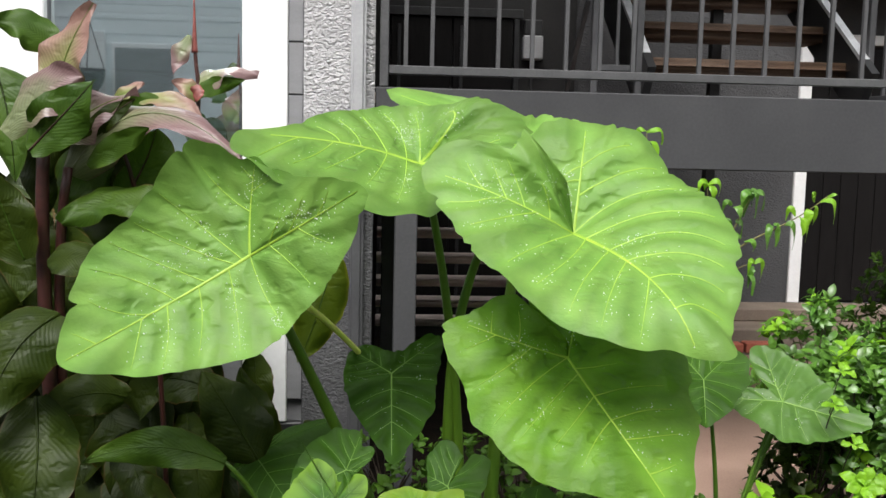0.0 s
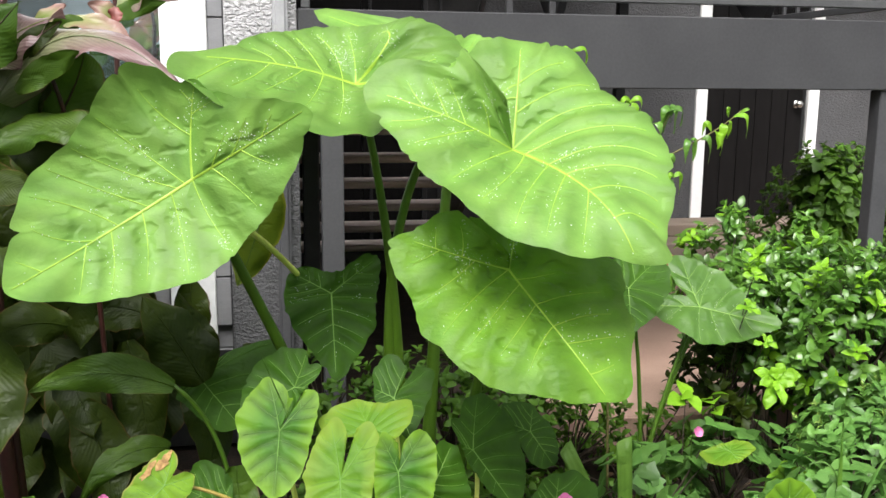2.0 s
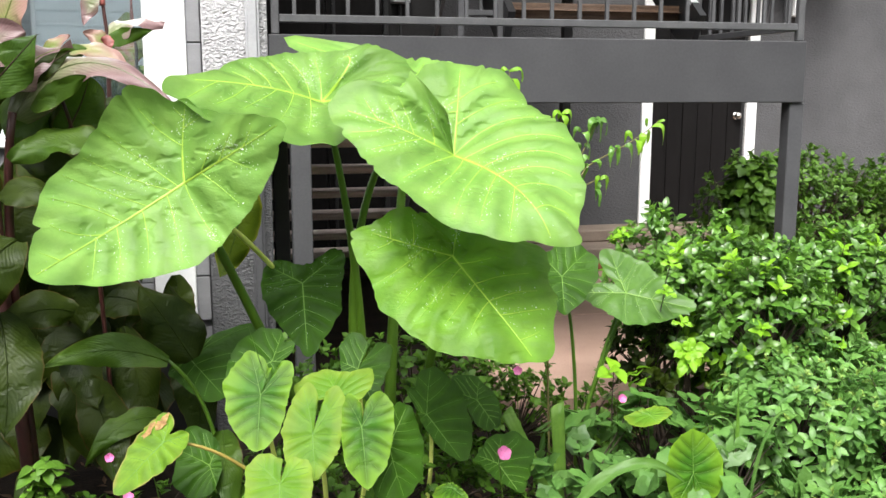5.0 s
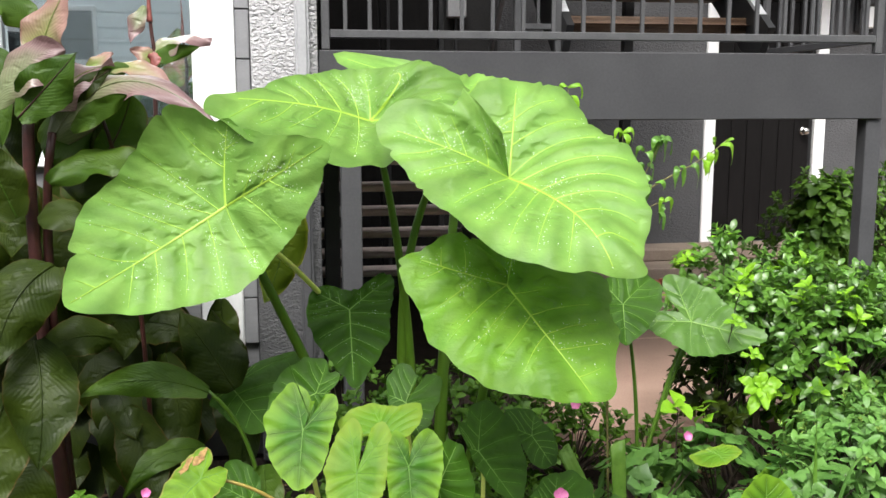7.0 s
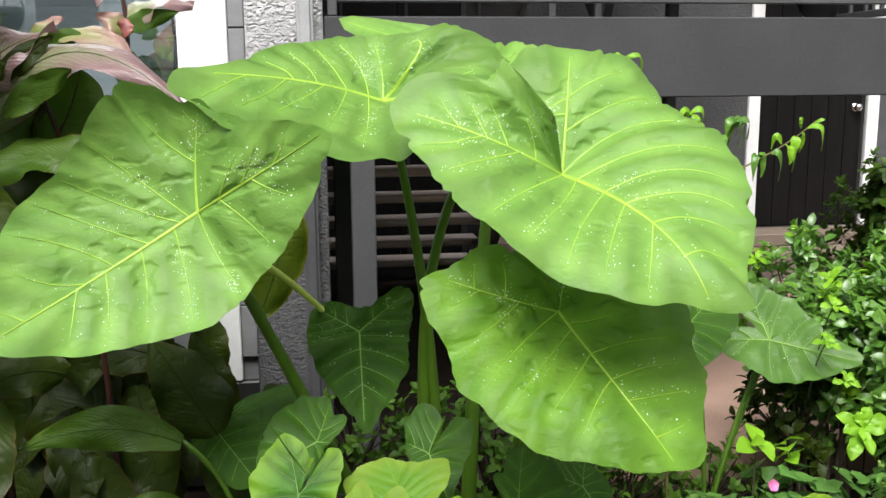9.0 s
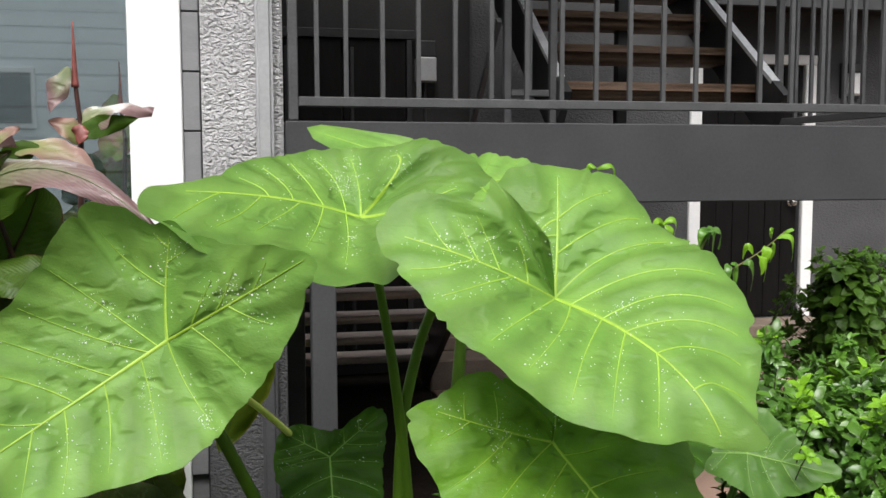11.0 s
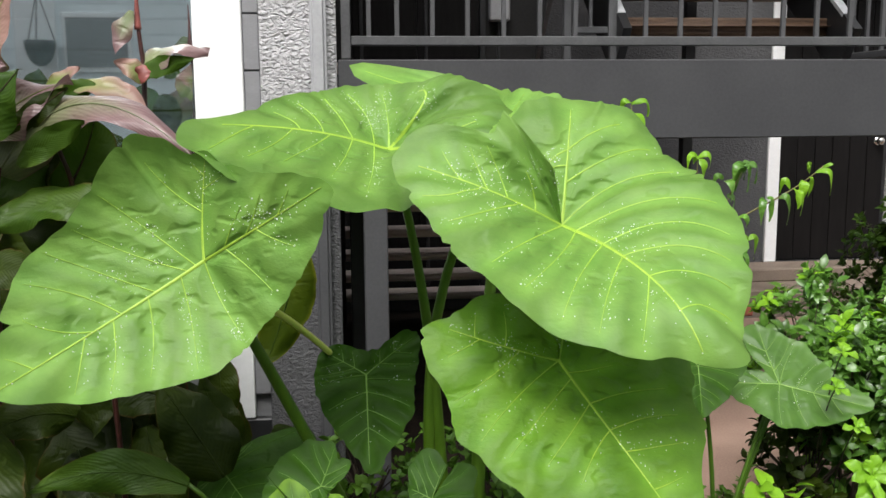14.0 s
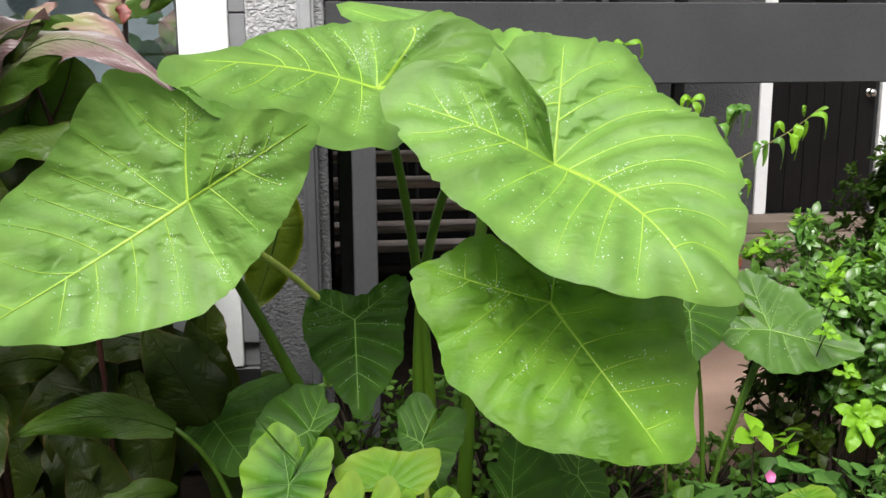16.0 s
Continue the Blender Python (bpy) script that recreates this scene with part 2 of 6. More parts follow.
M_METAL = surface("satin_nickel", (0.45, 0.44, 0.42), (0.60, 0.59, 0.56), 20, 90, 0.25, 0.02, metal=1.0)
M_BOX = surface("light_grey_plastic", (0.26, 0.26, 0.27), (0.33, 0.33, 0.34), 6, 60, 0.5, 0.04)
M_LAMPGLASS = surface("frosted_lamp_glass", (0.62, 0.62, 0.62), (0.72, 0.72, 0.72), 6, 60, 0.4, 0.02)
M_FACADE = surface("pale_blue_siding", (0.78, 0.84, 0.86), (0.84, 0.89, 0.91), 3, 60, 0.6, 0.1, stretch=(1, 1, 6))
M_PALEGREY = surface("pale_window_grey", (0.50, 0.53, 0.54), (0.56, 0.59, 0.60), 3, 60, 0.5, 0.0)

G_HERO = leaf_material("bright_elephant_ear_green", (0.108, 0.236, 0.040), (0.184, 0.335, 0.064), None, 0.48, 0.28, 11, 90, bump=0.42, spec=0.30, halo=0.24, dents=30.0)
G_LOW = leaf_material("mid_elephant_ear_green", (0.098, 0.238, 0.018), (0.172, 0.348, 0.030), None, 0.48, 0.34, 11, 90, bump=0.62, spec=0.30, halo=0.20, dents=30.0)
G_BURN = surface("tan_scorched_tissue", (0.15, 0.075, 0.022), (0.34, 0.22, 0.075), 60, 160, 0.8, 0.3)
# Darker copy of the leaf green for inner leaves, shade put into the colour.
G_DARK = leaf_material("shaded_elephant_ear_green", (0.025, 0.074, 0.005), (0.044, 0.115, 0.008), None, 0.5, 0.24, 11, 80, bump=0.2, spec=0.15, halo=0.2)
G_MID = leaf_material("dull_elephant_ear_green", (0.062, 0.150, 0.022), (0.105, 0.225, 0.036), None, 0.45, 0.3, 11, 80, bump=0.2, spec=0.4)
G_TARO = leaf_material("taro_green_with_pale_margin", (0.034, 0.120, 0.008), (0.056, 0.158, 0.010), (0.125, 0.245, 0.016), 0.5, 0.28, 16, 60, 0.42, bump=0.2, spec=0.2, halo=-0.28)
G_TAROPALE = leaf_material("yellow_green_taro", (0.066, 0.168, 0.010), (0.112, 0.228, 0.014), (0.165, 0.26, 0.023), 0.5, 0.3, 16, 60, 0.6, bump=0.2, spec=0.2, halo=0.12)
G_SCORCH = leaf_material("scorched_taro_leaf", (0.080, 0.180, 0.012), (0.160, 0.285, 0.018), (0.30, 0.26, 0.07), 0.55, 0.3, 22, 60, 0.97, bump=0.2, spec=0.2, halo=0.2)
G_VEIN = surface("pale_yellow_vein", (0.23, 0.39, 0.034), (0.33, 0.49, 0.050), 20, 90, 0.45, 0.05)
G_VEINSIDE = surface("soft_green_side_vein", (0.225, 0.40, 0.034), (0.31, 0.49, 0.048), 20, 90, 0.45, 0.05)
G_VEINLOW = surface("dull_green_vein", (0.23, 0.40, 0.028), (0.32, 0.50, 0.040), 20, 90, 0.45, 0.05)
G_VEINTARO = surface("faint_green_vein", (0.075, 0.190, 0.018), (0.115, 0.245, 0.026), 20, 90, 0.5, 0.05)
G_VEINDARK = surface("pale_green_vein", (0.13, 0.26, 0.036), (0.19, 0.345, 0.050), 20, 90, 0.45, 0.05)
G_STEM = surface("green_stalk", (0.054, 0.122, 0.008), (0.088, 0.178, 0.012), 10, 60, 0.4, 0.1, stretch=(1, 1, 0.2))
G_STEMDARK = surface("shaded_green_stalk", (0.045, 0.105, 0.008), (0.080, 0.165, 0.012), 10, 60, 0.45, 0.1, stretch=(1, 1, 0.2))
G_STEMPALE = surface("yellow_green_stalk", (0.78, 0.86, 0.20), (0.86, 0.92, 0.27), 10, 60, 0.4, 0.1)
G_STEMBROWN = surface("tan_stalk", (0.20, 0.15, 0.0275), (0.30, 0.24, 0.0495), 12, 60, 0.5, 0.1)
# Dark canna green deepened further, with the crown's shade put into the colour.
G_CANNA = leaf_material("shaded_dark_canna_green", (0.008, 0.018, 0.001), (0.036, 0.056, 0.004), (0.075, 0.042, 0.012), 0.46, 0.24, 7, 60, 0.97, spec=0.2, stripes=0.012, spread=0.35)
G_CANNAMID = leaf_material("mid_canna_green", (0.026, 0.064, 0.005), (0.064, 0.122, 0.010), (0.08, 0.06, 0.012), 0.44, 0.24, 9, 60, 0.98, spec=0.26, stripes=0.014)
G_CANNAPINK = leaf_material("bronze_pink_canna", (0.120, 0.152, 0.060), (0.205, 0.235, 0.112), (0.12, 0.055, 0.05), 0.34, 0.2, 14, 60, 0.96, spec=0.6, stripes=0.10, blush=(0.190, 0.112, 0.112))
G_CANNAMIX = leaf_material("green_canna_flushed_red", (0.150, 0.215, 0.045), (0.270, 0.330, 0.090), (0.14, 0.05, 0.04), 0.36, 0.3, 14, 40, 0.94, spec=0.5, stripes=0.07, blush=(0.300, 0.170, 0.140))
G_YELLOWING = leaf_material("yellowing_olive_leaf", (0.050, 0.085, 0.004), (0.105, 0.150, 0.007), (0.24, 0.25, 0.02), 0.5, 0.3, 14, 60, 0.86, spec=0.2)
G_BUD = surface("dull_red_bud", (0.13, 0.030, 0.026), (0.24, 0.062, 0.048), 14, 60, 0.5, 0.05)
G_REDSTEM = surface("dark_red_stalk", (0.022, 0.007, 0.006), (0.055, 0.015, 0.012), 9, 60, 0.45, 0.1)
G_SHRUB = leaf_material("shrub_green", (0.070, 0.190, 0.024), (0.150, 0.310, 0.040), None, 0.30, 0.28, 9, 60, spread=0.45, spec=0.6)
G_SHRUBLIGHT = leaf_material("fresh_lime_shoots", (0.16, 0.36, 0.0165), (0.25, 0.48, 0.0275), None, 0.38, 0.35, 9, 60, spread=0.2)
G_HEDGE = leaf_material("hedge_green", (0.050, 0.128, 0.013), (0.115, 0.235, 0.022), None, 0.45, 0.28, 9, 60, spread=0.4, spec=0.3)
G_HERB = leaf_material("soft_herb_green", (0.064, 0.165, 0.032), (0.135, 0.275, 0.056), None, 0.42, 0.3, 9, 60, spread=0.5, spec=0.45)
G_STRAP = leaf_material("pale_strap_green", (0.105, 0.225, 0.030), (0.185, 0.340, 0.055), None, 0.45, 0.3, 14, 60)
G_TUFT = leaf_material("pale_bud_green", (0.20, 0.34, 0.06), (0.32, 0.46, 0.10), None, 0.5, 0.3, 9, 60, spread=0.25)
G_WOOD = surface("dark_twig", (0.030, 0.020, 0.014), (0.065, 0.045, 0.03), 20, 90, 0.85, 0.4)
G_TWIGGREEN = surface("green_brown_twig", (0.10, 0.09, 0.03), (0.17, 0.15, 0.05), 20, 90, 0.7, 0.3)
G_PINK = surface("pink_petal", (0.46, 0.09, 0.26), (0.60, 0.19, 0.38), 20, 60, 0.5, 0.05)
G_LITTER = surface("dead_leaf_brown", (0.07, 0.035, 0.018), (0.16, 0.09, 0.045), 20, 90, 0.8, 0.3, spread=0.3)

# Mostly opaque white, so the beads' glints sit in the body colour.
M_WATER, _n, _l, _p = nodes_of("whitened_water_droplet")
_p.inputs["Base Color"].default_value = (0.9, 0.95, 0.9, 1)
_p.inputs["Roughness"].default_value = 0.03
_p.inputs["IOR"].default_value = 1.33
_p.inputs["Transmission Weight"].default_value = 0.3
M_GLASS, _n, _l, _p = nodes_of("window_glass")
_g = _n.new("ShaderNodeBsdfGlossy")
_g.inputs["Roughness"].default_value = 0.02
_g.inputs["Color"].default_value = (0.92, 0.98, 1.0, 1)
_t = _n.new("ShaderNodeBsdfTransparent")
_t.inputs["Color"].default_value = (0.85, 0.93, 0.93, 1)
_m = _n.new("ShaderNodeMixShader")
_m.inputs[0].default_value = 0.74
_l.new(_t.outputs[0], _m.inputs[1])
_l.new(_g.outputs[0], _m.inputs[2])
_l.new(_m.outputs[0], _n["Material Output"].inputs[0])


# ---- building blocks ----
def mesh_of(name, verts, faces, uvs=None, smooth=False):
    me = bpy.data.meshes.new(name)
    me.from_pydata([tuple(v) for v in verts], [], faces)
    if uvs is not None:
        layer = me.uv_layers.new(name="UVMap")
        idx = np.zeros(len(me.loops), dtype=np.int32)
        me.loops.foreach_get("vertex_index", idx)
        layer.data.foreach_set("uv", np.asarray(uvs, dtype=np.float32)[idx].ravel())
    if smooth:
        me.polygons.foreach_set("use_smooth", [True] * len(me.polygons))
    me.update()
    return me


def put(name, me, mat, parent=None, label="", category="", group="", kind=""):
    ob = new(name, me)
    if me.materials:
        pass
    else:
        me.materials.append(mat)
    if parent:
        ob.parent = parent
    return tagged(ob, label, category, group, kind)


def part(name, bm, mat, parent, label="", smooth=False):
    me = bpy.data.meshes.new(name)
    bm.to_mesh(me)
    bm.free()
    if smooth:
        me.polygons.foreach_set("use_smooth", [True] * len(me.polygons))
    return put(name, me, mat, parent, label)


def holder(name, at, label, category, group="", kind=""):
    ob = new(name)
    ob.location = at
    ob.empty_display_size = 0.05
    bpy.context.view_layer.update()
    return tagged(ob, label, category, group, kind)


def under(ob, parent):
    """Parents ob, which was built in world coordinates, to a holder."""
    ob.parent = parent
    ob.matrix_parent_inverse = Matrix.Translation(-Vector(parent.location))
    return ob


def box_bm(x0, x1, y0, y1, z0, z1, bevel=0.004, seg=1):
    bm = bmesh.new()
    bmesh.ops.create_cube(bm, size=1.0, matrix=Matrix.Translation(((x0 + x1) / 2, (y0 + y1) / 2, (z0 + z1) / 2)) @ Matrix.Diagonal((x1 - x0, y1 - y0, z1 - z0, 1)))
    if bevel:
        bmesh.ops.bevel(bm, geom=bm.edges[:], offset=bevel, segments=seg, affect='EDGES')
    return bm


def box(name, x0, x1, y0, y1, z0, z1, mat, parent=None, label="", category="", group="", kind="", bevel=0.004, seg=1):
    ob = part(name, box_bm(x0, x1, y0, y1, z0, z1, bevel, seg), mat, None)
    if parent:
        under(ob, parent)
    return tagged(ob, label, category, group, kind)


def tube(points, radii, sides=8):
    """Verts and faces of a tapered tube along points, with closed ends."""
    pts = [Vector(p) for p in points]
    verts, faces = [], []
    side = None
    for i, p in enumerate(pts):
        d = (pts[min(i + 1, len(pts) - 1)] - pts[max(i - 1, 0)]).normalized()
        if side is None:
            side = d.orthogonal().normalized()
        side = (side - d * side.dot(d)).normalized()
        up = d.cross(side)
        r = radii[i] if hasattr(radii, "__len__") else radii
        for k in range(sides):
            a = 2 * math.pi * k / sides
            verts.append(p + (side * math.cos(a) + up * math.sin(a)) * r)
    for i in range(len(pts) - 1):
        for k in range(sides):
            k2 = (k + 1) % sides
            faces.append((i * sides + k, i * sides + k2, (i + 1) * sides + k2, (i + 1) * sides + k))
    faces.append(tuple(reversed(range(sides))))
    faces.append(tuple(range((len(pts) - 1) * sides, len(pts) * sides)))
    return verts, faces


def bez(a, b, c, d, n=14):
    a, b, c, d = map(Vector, (a, b, c, d))
    return [a * (1 - t) ** 3 + b * 3 * t * (1 - t) ** 2 + c * 3 * t * t * (1 - t) + d * t ** 3 for t in (i / n for i in range(n + 1))]


def joined(name, pieces, mat, parent=None, smooth=True, label="", category="", group="", kind="", uv=False):
    verts, faces = [], []
    for v, f in pieces:
        o = len(verts)
        verts += list(v)
        faces += [tuple(i + o for i in q) for q in f]
    ob = put(name, mesh_of(name, verts, faces, None, smooth), mat, None, label, category, group, kind)
    if parent:
        under(ob, parent)
    return ob


# ---- ground, pavement, walls ----
def ground_height(x, y):
    bed = 0.02 + 0.05 * noise.noise(Vector((x * 1.3, y * 1.3, 0.0))) + 0.02 * noise.noise(Vector((x * 5, y * 5, 3.0)))
    return bed if y < 2.95 and abs(x) < 7 else -0.02


def make_ground():
    xs = [-900, -120, -30, -12] + [-7 + 0.14 * i for i in range(101)] + [12, 30, 120, 900]
    ys = [-900, -120, -30, -9] + [-4 + 0.14 * i for i in range(51)] + [3.3, 8, 30, 120, 900]
    verts = [(x, y, ground_height(x, y)) for y in ys for x in xs]
    w = len(xs)
    faces = [(j * w + i, j * w + i + 1, (j + 1) * w + i + 1, (j + 1) * w + i) for j in range(len(ys) - 1) for i in range(w - 1)]
    put("ground", mesh_of("ground", verts, faces, None, True), M_SOIL, None, "dark moist garden soil with scattered litter", "ground", "", "structure")


make_ground()


def make_litter():
    rnd = random.Random(4)
    verts, faces = [], []
    for _ in range(1500):
        x, y = rnd.uniform(-1.6, 3.4), rnd.uniform(0.6, 3.05)
        z = ground_height(x, y) + 0.012
        a, s = rnd.uniform(0, 6.28), rnd.uniform(0.012, 0.04)
        c, d = math.cos(a) * s, math.sin(a) * s
        o = len(verts)
        verts += [(x - c, y - d, z), (x + d * 0.4, y - c * 0.4, z + rnd.uniform(0, 0.015)), (x + c, y + d, z + rnd.uniform(0, 0.02)), (x - d * 0.4, y + c * 0.4, z + rnd.uniform(0, 0.015))]
        faces += [(o, o + 1, o + 2), (o, o + 2, o + 3)]
    put("leaf_litter", mesh_of("leaf_litter", verts, faces), G_LITTER, None, "brown dead leaves and bark scattered on soil", "leaf litter", "", "stuff")


make_litter()

pavement = holder("pavement", (4.0, 5.0, 0.0), "pinkish concrete walkway slabs beside the garden bed", "pavement", "", "structure")
for i in range(8):
    x0 = 1.12 + 1.45 * i
    for y0, y1 in ((3.08, 4.55), (4.562, 5.88)):
        box("slab", x0, x0 + 1.438, y0, y1, -0.15, 0.1, M_PAVE, pavement, bevel=0.008)
porch = holder("porch_step", (4.0, 6.4, 0.1), "tan concrete step along the wall below the door", "step", "", "structure")
box("step_block", 1.2, 12.5, 6.32, 6.95, -0.1, 0.20, M_PORCH, porch, bevel=0.012)
box("step_block", 1.3, 5.2, 6.62, 6.95, 0.2, 0.30, M_PORCH, porch, bevel=0.01)

brick_edging = holder("brick_edging", (2.6, 6.0, 0.1), "row of red bricks edging the tan step", "brick edging")
for i in range(2, 4):
    bx = 2.05 + 0.215 * i
    box("brick", bx, bx + 0.2, 5.93, 6.03, 0.1, 0.165 + 0.006 * (i % 2), M_BRICK, brick_edging, bevel=0.006)


def wall_pieces(prefix, y0, y1, x0, x1, z0, z1, hole, mat, label):
    """A wall along x, in one mesh, with a rectangular opening hx0..hx1, hz0..hz1."""
    hx0, hx1, hz0, hz1 = hole
    bm = bmesh.new()
    for a, b, c, d in ((x0, hx0, z0, z1), (hx1, x1, z0, z1), (hx0, hx1, z0, hz0), (hx0, hx1, hz1, z1)):
        if b - a > 1e-4 and d - c > 1e-4:
            bmesh.ops.create_cube(bm, size=1.0, matrix=Matrix.Translation(((a + b) / 2, (y0 + y1) / 2, (c + d) / 2)) @ Matrix.Diagonal((b - a, y1 - y0, d - c, 1)))
    ob = part(prefix, bm, mat, None)
    return tagged(ob, label, "wall", "", "structure")


wall_pieces("wall_north", 6.95, 7.15, 1.62, 14.0, 0.0, 6.0, (3.53, 4.44, 0.30, 2.36), M_WALL, "dark grey stucco wall with a doorway")
box("wall_hall_back", 0.05, 1.62, 6.9, 7.15, 0.0, 6.0, M_HALL, None, "charcoal wall behind the stairs, shade put into its colour", "wall", "", "structure", 0)
box("wall_hall_side", -0.12, 0.05, 3.32, 6.9, 0.0, 6.0, M_HALL, None, "charcoal side wall of the stair hall, shade put into its colour", "wall", "", "structure", 0)
# Unseen ceiling, added and sized to keep light out of the hall.
box("ceiling_hall", 0.05, 2.6, 3.3, 5.3, 3.35, 3.55, M_HALL, None, "unseen underside of the upper storey, sized to darken the stairs", "ceiling", "", "structure", 0)
box("wall_upper", 0.05, 2.6, 3.3, 3.5, 3.55, 6.0, M_WALL, None, "grey stucco wall of the upper storey", "wall", "", "structure", 0)
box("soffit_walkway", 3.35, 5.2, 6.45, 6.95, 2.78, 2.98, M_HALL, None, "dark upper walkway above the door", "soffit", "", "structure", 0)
box("soffit_fascia", 3.352, 5.2, 6.40, 6.446, 2.72, 3.02, M_STEEL, None, "grey fascia board of the upper walkway", "fascia", "", "structure", 0.004)


# door with frame
door = holder("door_1", (3.985, 6.97, 0.30), "closed black planked front door in a white frame", "door", "", "structure")
box("door_leaf", 3.545, 4.425, 6.99, 7.03, 0.302, 2.345, M_DOOR, door, bevel=0.003)
for k in range(6):
    x = 3.553 + 0.1455 * k
    box("door_plank", x, x + 0.140, 6.981, 6.989, 0.31, 2.34, M_DOOR, door, bevel=0.003)
box("door_frame", 3.43, 3.53, 6.925, 6.975, 0.30, 2.36, M_WHITE, door, "white painted side casing", bevel=0.006)
box("door_frame", 4.44, 4.54, 6.925, 6.975, 0.30, 2.36, M_WHITE, door, "white painted side casing", bevel=0.006)
box("door_frame", 3.43, 4.54, 6.925, 6.975, 2.363, 2.44, M_WHITE, door, "white painted head casing", bevel=0.006)
box("threshold", 3.53, 4.44, 6.93, 7.03, 0.27, 0.30, M_DARKIRON, door, bevel=0.004)


def knob(z, r, parent):
    bm = bmesh.new()
    bmesh.ops.create_uvsphere(bm, u_segments=16, v_segments=10, radius=r, matrix=Matrix.Translation((4.365, 6.935, z)) @ Matrix.Diagonal((1, 0.8, 1, 1)))
    bmesh.ops.create_cone(bm, cap_ends=True, segments=18, radius1=r * 1.15, radius2=r * 1.05, depth=0.012, matrix=Matrix.Translation((4.365, 6.98, z)) @ Matrix.Rotation(radians(90), 4, 'X'))
    under(part("door_knob", bm, M_METAL, None, "polished nickel knob", True), parent)


knob(1.25, 0.032, door)
knob(1.41, 0.027, door)

# wall lantern beside the door
lantern = holder("wall_lantern", (4.85, 6.93, 2.1), "black wall lantern with frosted white glass", "wall lamp")
box("back_plate", 4.76, 4.93, 6.92, 6.95, 2.10, 2.39, M_DARKIRON, lantern, bevel=0.006)
box("cap", 4.775, 4.915, 6.82, 6.92, 2.30, 2.385, M_DARKIRON, lantern, bevel=0.015)
box("glass_shade", 4.79, 4.90, 6.835, 6.92, 2.12, 2.30, M_LAMPGLASS, lantern, "frosted white glass", bevel=0.012)

# shaded utility doors and meter box at the back of the stair hall
closet = holder("utility_closet", (0.75, 6.88, 0.1), "black double utility doors under the stairs", "closet")
for x0, x1 in ((0.2, 0.655), (0.67, 1.125)):
    d = box("closet_door", x0, x1, 6.84, 6.885, 0.12, 2.46, M_DOOR, closet, bevel=0.004)
    box("door_strip", x0 + 0.05, x0 + 0.075, 6.825, 6.84, 0.2, 2.4, M_DARKIRON, closet, bevel=0.003)
box("closet_frame", 0.13, 1.195, 6.82, 6.89, 2.465, 2.53, M_DARKIRON, closet, bevel=0.004)
box("closet_frame", 1.13, 1.17, 6.82, 6.885, 0.12, 2.46, M_DARKIRON, closet, bevel=0.004)
meter = holder("meter_box", (1.3, 6.85, 2.1), "small light grey electrical box on dark wall", "meter box")
box("case", 1.20, 1.35, 6.80, 6.895, 2.16, 2.34, M_BOX, meter, bevel=0.01)
box("hood", 1.205, 1.345, 6.815, 6.895, 2.345, 2.46, M_DARKIRON, meter, bevel=0.008)
box("conduit", 1.265, 1.285, 6.86, 6.885, 0.11, 2.16, M_DARKIRON, meter, bevel=0.003)

# ---- deck, rail and stairs ----
deck = holder("deck", (1.3, 3.6, 1.4), "grey painted timber stair landing on posts", "landing")
box("rim_beam", 0.092, 2.545, 3.20, 3.245, 1.41, 1.69, M_STEEL, deck, "wide grey painted rim beam", bevel=0.004)
box("side_beam", 2.50, 2.545, 3.247, 4.28, 1.41, 1.69, M_STEEL, deck, bevel=0.004)
box("back_beam", 0.092, 2.498, 4.235, 4.28, 1.44, 1.66, M_STEEL, deck, bevel=0.004)
for i in range(7):
    y0 = 3.248 + 0.141 * i
    box("deck_board", 0.092, 2.498, y0, y0 + 0.136, 1.655, 1.685, M_STEEL, deck, bevel=0.003)
for i in range(5):
    x0 = 0.4 + 0.45 * i
    box("joist", x0, x0 + 0.04, 3.248, 4.233, 1.46, 1.652, M_STEEL, deck, bevel=0)
box("post", 2.485, 2.56, 3.215, 3.29, 0.08, 1.409, M_POST, deck, "grey painted square post", bevel=0.004)
box("post", 0.17, 0.254, 3.20, 3.285, 0.02, 1.409, M_POST, deck, "grey painted square post", bevel=0.004)
box("post", 0.13, 0.21, 4.2, 4.28, 0.1, 1.44, M_DARKIRON, deck, bevel=0.004)

railing = holder("railing", (1.3, 3.22, 1.69), "grey painted iron railing with thin square balusters", "railing")
box("corner_post", 0.105, 0.137, 3.205, 3.237, 1.692, 2.66, M_RAIL, railing, bevel=0.003)
box("corner_post", 2.497, 2.529, 3.205, 3.237, 1.692, 2.66, M_RAIL, railing, bevel=0.003)
box("bottom_rail", 0.138, 2.496, 3.207, 3.235, 1.738, 1.770, M_RAIL, railing, bevel=0.003)
box("top_rail", 0.10, 2.534, 3.20, 3.242, 2.661, 2.70, M_RAIL, railing, bevel=0.004)
shared_baluster = box_bm(-0.0075, 0.0075, -0.0075, 0.0075, 0, 0.89, 0)
baluster_mesh = bpy.data.meshes.new("baluster")
shared_baluster.to_mesh(baluster_mesh)
shared_baluster.free()


def baluster(x, y, z, parent, height=0.89):
    ob = put("baluster", baluster_mesh, M_RAIL)
    ob.location = (x, y, z)
    ob.scale = (1, 1, height / 0.89)
    return under(ob, parent)


for x in [0.2, 0.297, 0.42] + [0.5425 + 0.1275 * i for i in range(16)]:
    baluster(x, 3.221, 1.770, railing)
side_rail = holder("side_railing", (2.51, 3.7, 1.69), "grey iron railing returning along the landing", "railing")
box("corner_post", 2.497, 2.529, 4.20, 4.232, 1.692, 2.66, M_RAIL, side_rail, bevel=0.003)
box("bottom_rail", 2.50, 2.526, 3.239, 4.199, 1.738, 1.770, M_RAIL, side_rail, bevel=0.003)
